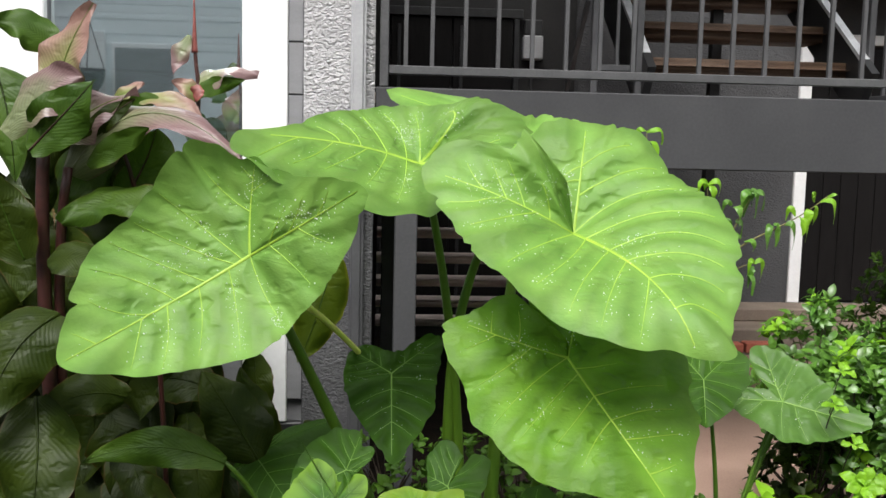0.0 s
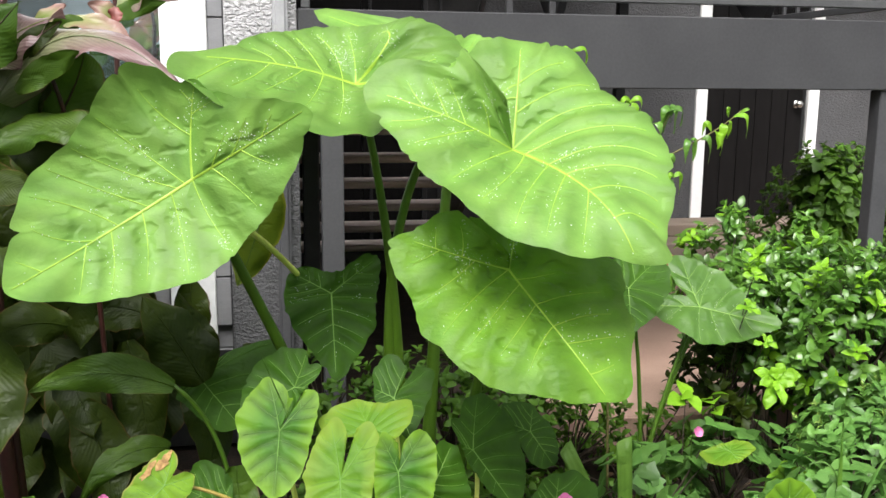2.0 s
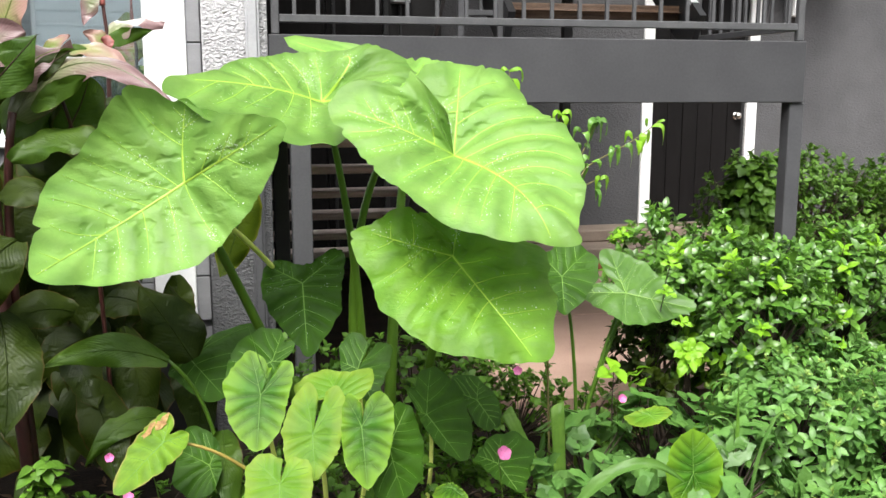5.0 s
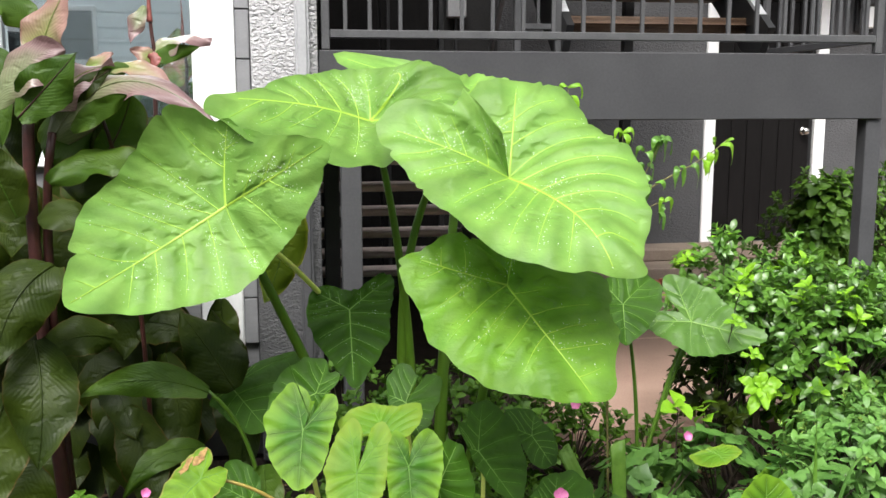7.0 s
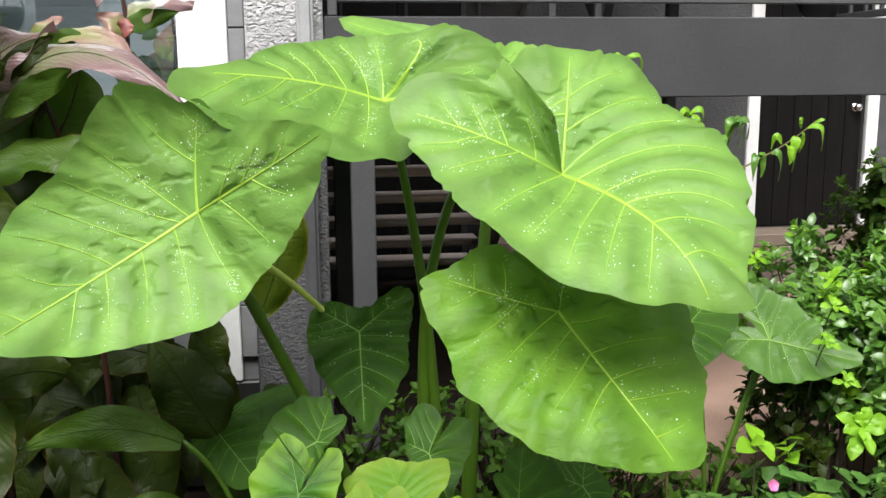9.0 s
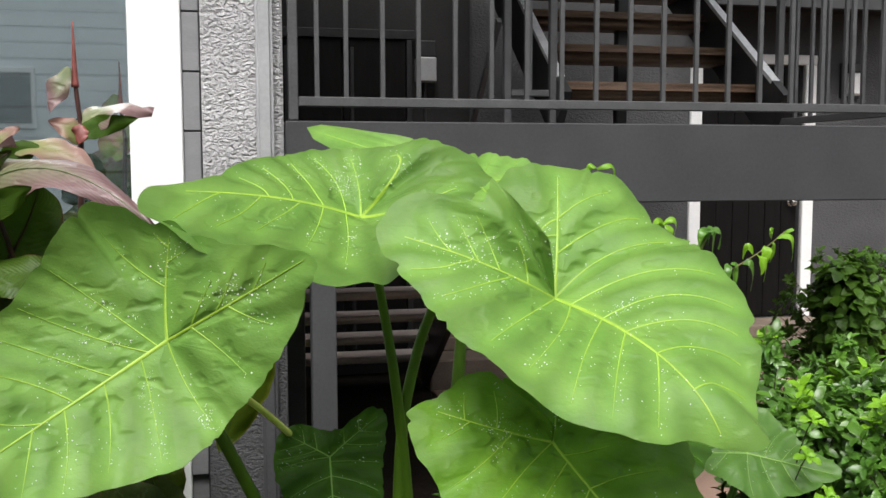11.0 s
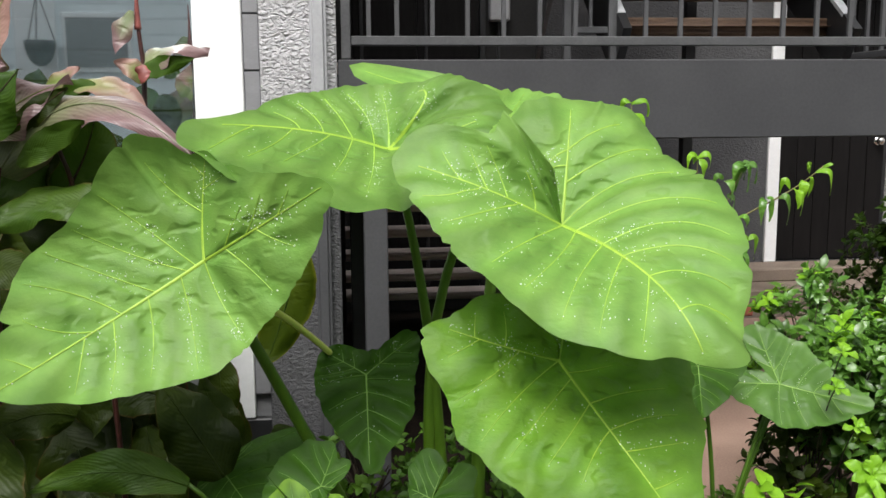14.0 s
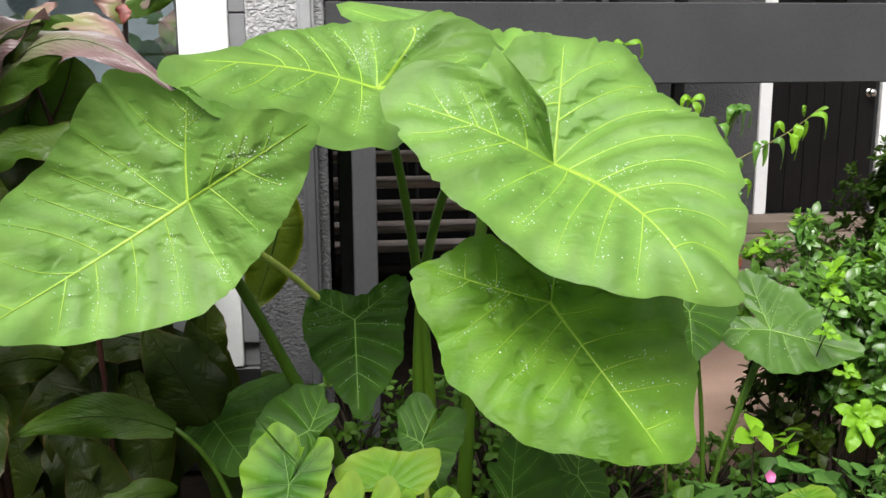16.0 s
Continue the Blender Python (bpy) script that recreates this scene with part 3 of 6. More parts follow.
box("top_rail", 2.497, 2.529, 3.244, 4.23, 2.661, 2.70, M_RAIL, side_rail, bevel=0.004)
for i in range(7):
    baluster(2.513, 3.34 + 0.122 * i, 1.770, side_rail)
inner = holder("inner_railing", (1.24, 4.22, 1.69), "grey iron railing between the two stair flights", "railing")
for x in (1.118, 1.335):
    box("corner_post", x, x + 0.034, 4.185, 4.219, 1.69, 2.66, M_RAIL, inner, bevel=0.003)
box("bottom_rail", 1.153, 1.334, 4.19, 4.214, 1.86, 1.89, M_RAIL, inner, bevel=0.003)
baluster(1.245, 4.202, 1.89, inner, 0.77)


def slanted(name, p, q, width, height, mat, parent, label=""):
    """A bar of rectangular section from p to q in a plane of constant x."""
    p, q = Vector(p), Vector(q)
    d = (q - p).normalized()
    up = Vector((1, 0, 0)).cross(d)
    s = Vector((width / 2, 0, 0))
    u = up * height / 2
    v = [p - s - u, p + s - u, p + s + u, p - s + u, q - s - u, q + s - u, q + s + u, q - s + u]
    f = [(0, 1, 2, 3), (7, 6, 5, 4), (0, 4, 5, 1), (1, 5, 6, 2), (2, 6, 7, 3), (3, 7, 4, 0)]
    return under(put(name, mesh_of(name, v, f), mat, None, label), parent)


def tread_bm(x0, x1, y0, y1, z0, z1):
    bm = box_bm(x0, x1, y0, y1, z0, z1, 0)
    bmesh.ops.bevel(bm, geom=[e for e in bm.edges if abs(e.verts[0].co.x - e.verts[1].co.x) > 0.3], offset=0.04, segments=5, affect='EDGES')
    return bm


upper = holder("upper_stair_flight", (1.92, 4.3, 1.69), "stair flight with thick brown treads and open risers", "stairs")
for i in range(8):
    y0, zt = 4.29 + 0.27 * i, 1.945 + 0.213 * i
    under(part("tread", tread_bm(1.41, 2.455, y0, y0 + 0.29, zt - 0.083, zt), M_TREAD, None, "worn brown tread", True), upper)
for x in (1.385, 2.478):
    slanted("stringer", (x, 4.16, 1.77), (x, 6.4, 1.77 + 2.24 * 0.75), 0.04, 0.26, M_DARKIRON, upper, "dark painted stringer")
    slanted("edge_strip", (x, 4.19, 1.945), (x, 6.4, 1.945 + 2.21 * 0.75), 0.042, 0.02, M_GALV, upper, "worn silver top edge")
slanted("brace", (1.10, 4.21, 2.20), (1.10, 4.75, 1.72), 0.02, 0.03, M_RAIL, upper)
lower = holder("lower_stair_flight", (0.6, 5.0, 0.1), "stair flight below the landing with pale treads", "stairs")
for i in range(9):
    y0, zt = 4.19 + 0.27 * i, 1.73 - 0.187 * (i + 0)
    if zt < 0.2:
        break
    under(part("tread", tread_bm(0.06, 1.14, y0, y0 + 0.05, zt - 0.035, zt), M_TREADLOW, None, "pale worn tread nosing", True), lower)
    box("tread_board", 0.06, 1.14, y0 + 0.045, y0 + 0.27, zt - 0.05, zt - 0.002, M_TREADLOW, lower, bevel=0.004)
slanted("stringer", (1.165, 4.2, 1.62), (1.165, 6.4, 0.12), 0.04, 0.24, M_DARKIRON, lower)
slanted("stringer", (0.09, 4.2, 1.62), (0.09, 6.4, 0.12), 0.04, 0.24, M_DARKIRON, lower)
box("support_post", 1.99, 2.05, 4.97, 5.03, 0.1, 5.2, M_DARKIRON, None, "thin black iron post beside the stair flight", "post", bevel=0.004)

# ---- house front with window, corner board, stucco column and downpipe ----
box("stucco_column", -0.172, 0.088, 3.2, 3.318, 1.40, 6.0, M_COLUMN, None, "grey column of coarse dashed stucco", "column", "", "structure", 0.008)
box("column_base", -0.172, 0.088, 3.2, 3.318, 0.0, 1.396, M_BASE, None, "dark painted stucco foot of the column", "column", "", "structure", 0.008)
pipe = holder("downpipe", (0.035, 3.17, 0.0), "square grey painted rainwater downpipe on the column", "downpipe")
box("pipe_run", 0.0, 0.055, 3.145, 3.197, 1.405, 6.0, M_DOWNPIPE, pipe, "light grey upper run", bevel=0.012, seg=3)
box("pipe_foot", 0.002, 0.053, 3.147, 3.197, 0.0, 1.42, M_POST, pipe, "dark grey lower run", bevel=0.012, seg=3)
box("pipe_joint", -0.003, 0.058, 3.142, 3.199, 1.385, 1.43, M_DOWNPIPE, pipe, bevel=0.008, seg=2)
wall_pieces("wall_window", 3.33, 3.5, -6.0, -0.18, 0.0, 6.0, (-1.12, -0.41, 1.27, 2.9), M_SIDING, "grey lap siding wall with a white window")
box("siding_gap", -0.18, -0.172, 3.29, 3.318, 0.0, 6.0, M_DARKIRON, None, "dark gap between siding and column", "gap", "", "structure", 0)
siding = holder("siding", (-0.21, 3.31, 0.0), "strip of grey lap siding between trim and column", "siding", "", "structure")
for i in range(3, 24):
    z = -0.105 + 0.1955 * i
    box("siding_board", -0.236, -0.1805, 3.30, 3.329, z + 0.006, z + 0.1955, M_SIDING, siding, bevel=0.002)
for i in range(2, 6):
    z = 0.07 + 0.1955 * i
    box("siding_board", -3.0, -0.412, 3.305, 3.329, z + 0.006, z + 0.1955, M_SIDING, siding, bevel=0.002)
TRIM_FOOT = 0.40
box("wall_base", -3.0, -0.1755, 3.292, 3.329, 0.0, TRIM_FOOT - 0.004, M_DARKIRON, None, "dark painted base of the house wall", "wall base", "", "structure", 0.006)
box("corner_trim", -0.405, -0.237, 3.288, 3.329, TRIM_FOOT, 6.0, M_WHITE, None, "wide white painted trim board beside the window", "trim", "", "structure", 0.004)

window = holder("window_1", (-0.77, 3.32, 1.25), "white framed window reflecting sky and siding", "window", "", "structure")
box("window_frame", -1.40, -1.12, 3.29, 3.34, 1.24, 6.0, M_WHITE, window, "broad white casing", bevel=0.005)
box("window_sill", -1.42, -0.409, 3.26, 3.34, 1.235, 1.268, M_WHITE, window, bevel=0.006)
box("window_sash", -1.119, -0.408, 3.325, 3.36, 1.27, 1.305, M_PALEGREY, window, "pale grey sash rail", bevel=0.004)
g = box("pane", -1.118, -0.409, 3.352, 3.356, 1.305, 2.89, M_GLASS, window, "reflective window glass", bevel=0)
g.visible_shadow = False
# Pale slats added behind the glass; their tone stands in for reflected sky.
blind = holder("window_backing", (-0.77, 3.42, 1.3), "pale grey slats added behind the glass for its reflected brightness", "blind")
for i in range(15):
    z = 1.31 + 0.108 * i
    box("slat", -1.11, -0.415, 3.44, 3.452, z, z + 0.10, M_PALEGREY, blind, bevel=0.003)

# ---- the house opposite, behind the viewer, seen only in the glass ----
facade = holder("house_opposite", (0.0, -6.4, 0.0), "pale blue sided house across the garden", "house")
# Height and nearness are chosen to block low sky light from the bed.
box("wall", -9, 7, -6.7, -6.5, -0.02, 6.0, M_FACADE, facade, bevel=0)
for i in range(29):
    z = 0.1 + 0.205 * i
    box("siding_board", -9, 7, -6.498, -6.475, z, z + 0.19, M_FACADE, facade, bevel=0)
box("roof", -9.4, 7.4, -11.0, -6.2, 6.0, 6.3, M_BOX, facade, bevel=0.02)
for x, z0, z1 in ((-6.4, 1.6, 2.9), (-3.58, 2.05, 2.85), (2.5, 1.6, 2.9)):
    box("window_frame", x, x + 0.9, -6.47, -6.43, z0, z1, M_WHITE, facade, "white framed window", bevel=0.01)
    box("window_pane", x + 0.05, x + 0.85, -6.428, -6.424, z0 + 0.07, z1 - 0.07, M_SIDING, facade, bevel=0)
# Plain white panel added to give the window its bright reflected streak.
box("streak_panel", -4.2, -3.66, -6.47, -6.44, 0.0, 3.0, M_WHITE, facade, "white panel added for the bright streak in the glass", bevel=0.01)
planter = holder("hanging_planter", (-3.8, -6.2, 3.1), "dark hanging basket on thin cords under the eave", "planter")
bowl = bmesh.new()
bmesh.ops.create_uvsphere(bowl, u_segments=20, v_segments=12, radius=0.2, matrix=Matrix.Translation((-3.8, -6.2, 2.46)) @ Matrix.Diagonal((1, 1, 1.7, 1)))
bmesh.ops.delete(bowl, geom=[v for v in bowl.verts if v.co.z > 2.47], context='VERTS')
bmesh.ops.holes_fill(bowl, edges=bowl.edges[:])
under(part("bowl", bowl, M_DARKIRON, None, "", True), planter)
for k in range(3):
    a = 2.09 * k
    joined("cord", [tube([(-3.8 + 0.19 * math.cos(a), -6.2 + 0.19 * math.sin(a), 2.46), (-3.8, -6.2, 3.1)], 0.008, 5)], M_DARKIRON, planter)
joined("hook", [tube([(-3.8, -6.2, 3.1), (-3.8, -6.2, 3.45), (-3.8, -6.33, 3.55), (-3.8, -6.48, 3.5)], 0.012, 6)], M_DARKIRON, planter)


# ---- plants: broad-leaved aroids ----
def ring(radii, angle):
    """Smooth closed profile through evenly spaced radii."""
    n = len(radii)
    x = (angle / 360.0 * n) % n
    i = int(x)
    f = x - i
    a, b, c, d = (radii[(i + k) % n] for k in (-1, 0, 1, 2))
    return b + 0.5 * f * (c - a + f * (2 * a - 5 * b + 4 * c - d + f * (3 * (b - c) + d - a)))


class Blade:
    """The surface of one leaf: hub, axis to the tip, face normal, margin profile in centimetres, bend."""

    def __init__(self, hub, axis, normal, profile, bend=(0, 0, 0), sinus=None, wave=0.010, quilt=0.0035, seed=1, dish=None, step=0.016):
        self.step = step
        self.dish = dish and [[h / 1000 for h in level] for level in dish]
        self.O, self.U = Vector(hub), Vector(axis).normalized()
        n = Vector(normal)
        self.N = (n - self.U * n.dot(self.U)).normalized()
        self.V = self.N.cross(self.U)
        self.profile, self.bend, self.sinus, self.wave, self.quilt, self.seed = [r / 100 for r in profile], bend, sinus, wave, quilt, seed
        self.veins = []
        rnd = random.Random(seed * 11 + 5)
        self.nicks = [(rnd.uniform(0, 360), rnd.uniform(0.7, 2.2), rnd.uniform(0.01, 0.05)) for _ in range(9)]

    def margin(self, angle):
        k = self.seed
        cut = 1.0
        c, s = math.cos(math.radians(angle)), math.sin(math.radians(angle))
        rough = 0.7 * noise.noise(Vector((c * 4, s * 4, k * 7.3))) + 0.4 * noise.noise(Vector((c * 10, s * 10, k * 3.1))) * (0.4 + abs(noise.noise(Vector((c * 2, s * 2, k * 1.7)))))
        if self.sinus is not None:
            off = abs((angle - self.sinus + 180) % 360 - 180)
            cut = 1 - 0.9 * math.exp(-(off / 2.4) ** 4)
        for at, wide, deep in self.nicks:
            off = abs((angle - at + 180) % 360 - 180)
            if off < 3 * wide:
                cut *= 1 - deep * math.exp(-(off / wide) ** 2)
        return cut * ring(self.profile, angle) * (1 + 0.075 * rough)

    def lift(self, u, v):
        a, b, c, b2, c2 = self.bend if len(self.bend) == 5 else (*self.bend, *self.bend[1:])
        h = a * u * u + (b * u * v + c * v * v if v > 0 else b2 * u * v + c2 * v * v)
        ang = math.degrees(math.atan2(v, u)) % 360
        q = math.hypot(u, v) / max(self.margin(ang), 1e-3)
        s = max(self.profile)
        if self.dish:
            e = min(q, 1.0)
            h += ring(self.dish[0], ang) * e * (2 - e) + ring(self.dish[1], ang) * e ** 4
        if self.sinus is not None:
            off = (ang - self.sinus + 180) % 360 - 180
            h += self.step * s / 0.4 * q * math.exp(-(off / 28.0) ** 2) * (1 if off > 0 else -1)
        cx, cy = math.cos(math.radians(ang)), math.sin(math.radians(ang))
        h += self.wave * s / 0.4 * q ** 3 * (1.5 * noise.noise(Vector((cx * 3.4, cy * 3.4, self.seed * 4.1))) + 0.8 * noise.noise(Vector((cx * 8, cy * 8, self.seed * 2.7))) * q)
        return h

    def point(self, u, v, off=0.0):
        return self.O + self.U * u + self.V * v + self.N * (self.lift(u, v) + off)

    def lay_veins(self, lobes, count, lobe_count=3, sway=0.0):
        def run(u, v, ang, turn, first):
            pts = []
            step = max(self.profile) / 22
            for k in range(60):
                r = math.hypot(u, v)
                if k > 2 and r > 0.93 * self.margin(math.degrees(math.atan2(v, u)) % 360):
                    break
                pts.append((u, v))
                u, v = u + step * math.cos(math.radians(ang)), v + step * math.sin(math.radians(ang))
                ang += turn
            if len(pts) > 3:
                self.veins.append((first, pts))
            return pts
        mid = run(0, 0, -sway, sway / 10.5, "midrib")
        mains = [(mid, 0, count)]
        for a in lobes:
            mains.append((run(0, 0, a, 0.4 if a > 180 else -0.4, "lobe_vein"), a, lobe_count))
        for m, a, c in mains:
            for side in (1, -1):
                for k in range(c):
                    jit = 0.025 * math.sin(5.1 * k + 2.3 * side + self.seed)
                    if a == 0:
                        f, spread, turn = 0.02 + 0.80 * (k / c) ** 1.15 + jit + (0.02 if side > 0 else 0), 88 - 40 * (k / c) ** 0.8, -side * (1.9 if k else 1.2)
                    else:
                        f, spread, turn = 0.30 + 0.62 * k / c + jit, 50, -side * 1.6
                    i = max(0, min(int(f * len(m)), len(m) - 1))
                    run(m[i][0], m[i][1], a + side * spread, turn, "vein")

    def trace(self, start, angle, reach, bow, kind, n=22):
        """A vein from start to a share of the way out in one direction, bowed sideways by a share of its length."""
        a, r = math.radians(angle), reach * self.margin(angle % 360)
        a = Vector((start[0], start[1])), Vector((r * math.cos(a), r * math.sin(a)))
        chord = a[1] - a[0]
        side = Vector((-chord.y, chord.x)) * bow
        pts = [tuple(a[0] + chord * s + side * 4 * s * (1 - s)) for s in (i / n for i in range(n + 1))]
        self.veins.append((kind, pts))
        return pts

    def plan_veins(self, mains, sides):
        """Mains leave the hub: midrib first, then the two lobe veins; sides leave a main at a share of its length."""
        runs = [self.trace((0, 0), *m, "lobe_vein" if k else "midrib") for k, m in enumerate(mains)]
        for main, share, angle, reach, bow in sides:
            self.trace(runs[main][round(share * 22)], angle, reach, bow, "vein", 16)

    def build(self, mat, parent, na=96, nr=14, name="leaf", label="", holes=()):
        segs = [(p, q) for _, pts in self.veins for p, q in zip(pts[:-1], pts[1:])]
        uv, where = [], []
        for i in range(nr + 1):
            t = (i / nr) ** 0.85
            for k in range(na):
                ang = 360.0 * k / na
                r = self.margin(ang) * t
                uv.append((r * math.cos(math.radians(ang)), r * math.sin(math.radians(ang))))
                where.append((1.0, t))
        P = np.array(uv)
        bulge = np.zeros(len(P))
        if segs and self.quilt:
            A, B = np.array([s[0] for s in segs]), np.array([s[1] for s in segs])
            AB = B - A
            L2 = (AB ** 2).sum(1)
            d = np.full(len(P), 9.0)
            for j in range(len(A)):
                t = np.clip(((P - A[j]) @ AB[j]) / L2[j], 0, 1)
                d = np.minimum(d, np.hypot(*(P - A[j] - t[:, None] * AB[j]).T))
            sc = max(self.profile) / 0.45
            where = [(min(1.0, dd / (0.045 * sc)), w[1]) for dd, w in zip(d, where)]
            bulge = self.quilt * (1 - np.exp(-(d / (0.028 * sc)) ** 2)) * (0.85 + 0.3 * np.sin(P[:, 0] * 61 + self.seed) * np.sin(P[:, 1] * 53 + 2 * self.seed))
        verts = [self.point(u, v, bulge[i]) for i, (u, v) in enumerate(uv)]
        faces = [(i * na + k, (i + 1) * na + k, (i + 1) * na + (k + 1) % na, i * na + (k + 1) % na) for i in range(nr) for k in range(na)]
        for at, size in holes:
            c = Vector(at)
            faces = [f for f in faces if (verts[f[0]] - c).length > size]
        ob = put(name, mesh_of(name, verts, faces, where, True), mat, None, label)
        under(ob, parent)
        return ob

    def ribs(self, mat, leaf, parent, width=0.0042, separate=True):
        loose = []
        for kind, pts in self.veins:
            w0 = width * {"midrib": 1.0, "lobe_vein": 0.8, "vein": 0.42}[kind]
            verts, faces = [], []
            n = len(pts)
            for i, (u, v) in enumerate(pts):
                p, q = pts[max(i - 1, 0)], pts[min(i + 1, n - 1)]
                dx, dy = q[0] - p[0], q[1] - p[1]
                s = math.hypot(dx, dy) or 1
                w = w0 * (1 - 0.72 * i / (n - 1))
                nx, ny = -dy / s * w, dx / s * w
                verts += [self.point(u + nx, v + ny, 0.0006), self.point(u, v, 0.0022 + 0.25 * w), self.point(u - nx, v - ny, 0.0006)]
                if i:
                    o = 3 * i
                    faces += [(o - 3, o, o + 1, o - 2), (o - 2, o + 1, o + 2, o - 1)]
            if separate:
                ob = put(kind, mesh_of(kind, verts, faces, None, True), G_VEINSIDE if kind == "vein" and mat == G_VEIN else mat)
                ob.parent = leaf
            else:
                loose.append((verts, faces))
        if loose:
            ob = joined("vein_net", loose, mat)
            ob.parent = leaf

    def drops(self, rnd, count, spots, size=(0.0008, 0.0022)):
        """Beads of water: clusters round the given spots (angle, share of the way out)."""
        out = []
        for _ in range(count):
            if rnd.random() < 0.7:
                a, t = spots[rnd.randrange(len(spots))]
                a, t = a + rnd.gauss(0, 9), min(0.96, max(0.06, t + rnd.gauss(0, 0.10)))
            else:
                a, t = rnd.uniform(0, 360), math.sqrt(rnd.uniform(0.02, 0.9))
            r = self.margin(a % 360) * t
            c = self.point(r * math.cos(math.radians(a)), r * math.sin(math.radians(a)), 0.002)
            s = rnd.uniform(*size) * (1.6 if rnd.random() < 0.06 else 1)
            vs = []
            for z, rr in ((0.0, 1.0), (0.5, 0.8)):
                for k in range(6):
                    b = k * math.pi / 3
                    vs.append(c + (self.U * math.cos(b) * rr + self.V * math.sin(b) * rr + self.N * z) * s)
            vs.append(c + self.N * s * 0.75)
            fs = [(k, (k + 1) % 6, 6 + (k + 1) % 6, 6 + k) for k in range(6)] + [(6 + k, 6 + (k + 1) % 6, 12) for k in range(6)]
            out.append((vs, fs))
        return out


main_plant = holder("elephant_ear_plant", (0.36, 2.25, 0.0), "large elephant ear plant with broad wet green leaves", "plant")
taro = holder("taro_plant", (0.2, 1.85, 0.0), "clump of small taro leaves with pale margins", "plant")
wet = []


def aroid(plant, hub, axis, normal, profile, bend=(0, 0, 0), lobes=(140, 220), mat=None, big=False, seed=1, sinus=None, sway=0.0, holes=(), dish=None, mains=None, sides=(), step=0.016):
    b = Blade(hub, axis, normal, profile, bend, sinus, seed=seed, dish=dish, step=step, wave=0.008 if big else 0.012, quilt=0.0090 if big else 0.004)
    size = max(profile) / 45
    if mains:
        b.plan_veins(mains, sides)
    else:
        b.lay_veins(lobes, 6 if big and size > 0.75 else 4, 3 if big and size > 0.75 else 2, sway)
    ob = b.build(mat, plant, 300 if big else 90, 36 if big else 12, holes=holes)
    b.ribs({G_HERO: G_VEIN, G_LOW: G_VEINLOW, G_TARO: G_VEINTARO, G_TAROPALE: G_VEINTARO, G_SCORCH: G_VEINTARO}.get(mat, G_VEINDARK), ob, plant, 0.0038 * size if big else 0.0014, big)
    rnd = random.Random(seed)
    if big:
        spots = [(rnd.uniform(0, 360), rnd.uniform(0.35, 0.85)) for _ in range(12)]
        wet.extend(b.drops(rnd, {G_HERO: 1150, G_LOW: 750}.get(mat, 200), spots, (0.0004, 0.0013)))
    return b


DISH_L = ([0, 0, 0, 0, 30, 60, 80, 40, 0, 0, 0, 0], [0, 0, 0, 0, 0, 0, 0, 10, 45, 75, 45, 10])
MAINS_L = [(0, 0.97, -0.01), (231, 0.92, 0.04), (171, 0.95, -0.002)]
SIDES_L = [(0, 0.05, 291, 0.95, -0.002), (0, 0.09, 310, 0.95, 0.029), (0, 0.27, 321, 0.95, 0.005), (0, 0.45, 332, 0.95, -0.055), (0, 0.59, 344, 0.95, 0.09), (0, 0.86, 353, 0.95, -0.016), (0, 0.0, 83, 0.85, -0.049), (0, 0.14, 54, 0.92, 0.013), (0, 0.32, 33, 0.89, 0.04), (0, 0.5, 23, 0.95, 0.034), (0, 0.64, 14, 0.95, 0.003), (1, 0.5, 264, 0.82, 0.054), (1, 0.86, 240, 0.93, 0.033), (1, 0.73, 216, 0.92, 0.005), (2, 0.18, 120, 0.82, 0.024), (2, 0.45, 150, 0.81, -0.037), (2, 0.18, 194, 0.64, 0.02), (2, 0.36, 188, 0.77, -0.04), (2, 0.64, 179, 0.86, -0.02)]
DISH_R = ([70, 60, 50, 40, 74, 106, 124, 142, 138, 105, 90, 77], [-100, -44, -52, -70, -50, -8, 0, 0, 0, 0, -8, -58])
MAINS_R = [(354, 0.94, 0.05), (220, 0.84, 0.045), (134, 0.89, -0.008)]
SIDES_R = [(0, 0.0, 75, 0.85, 0.1), (0, 0.09, 52, 0.92, 0.093), (0, 0.27, 35, 0.91, 0.150), (0, 0.41, 24, 0.9, 0.135), (0, 0.59, 16, 0.91, 0.150), (0, 0.80, 7, 0.94, 0.17), (0, 0.0, 284, 0.86, 0.045), (0, 0.09, 304, 0.83, 0.058), (0, 0.27, 319, 0.89, -0.02), (0, 0.41, 330, 0.92, -0.018), (0, 0.59, 341, 0.93, 0.011), (1, 0.18, 192, 0.47, -0.132), (1, 0.36, 197, 0.74, -0.047), (1, 0.5, 202, 0.7, 0.005), (1, 0.68, 210, 0.76, 0.039), (1, 0.27, 253, 0.87, 0.061), (1, 0.55, 236, 0.91, 0.133), (2, 0.59, 110, 0.82, 0.055), (2, 0.32, 94, 0.89, 0.036), (2, 0.59, 167, 0.8, -0.286), (2, 0.45, 170, 0.61, -0.289)]
DISH_D = ([65, 50, 30, 20, 20, 30, 40, 40, 45, 30, 45, 65], [-22, 5, -8, -10, 0, 0, 0, -6, -20, -12, -25, -36])
MAINS_D = [(354, 0.95, -0.035), (225, 0.83, 0.042), (135, 0.8, 0.0)]
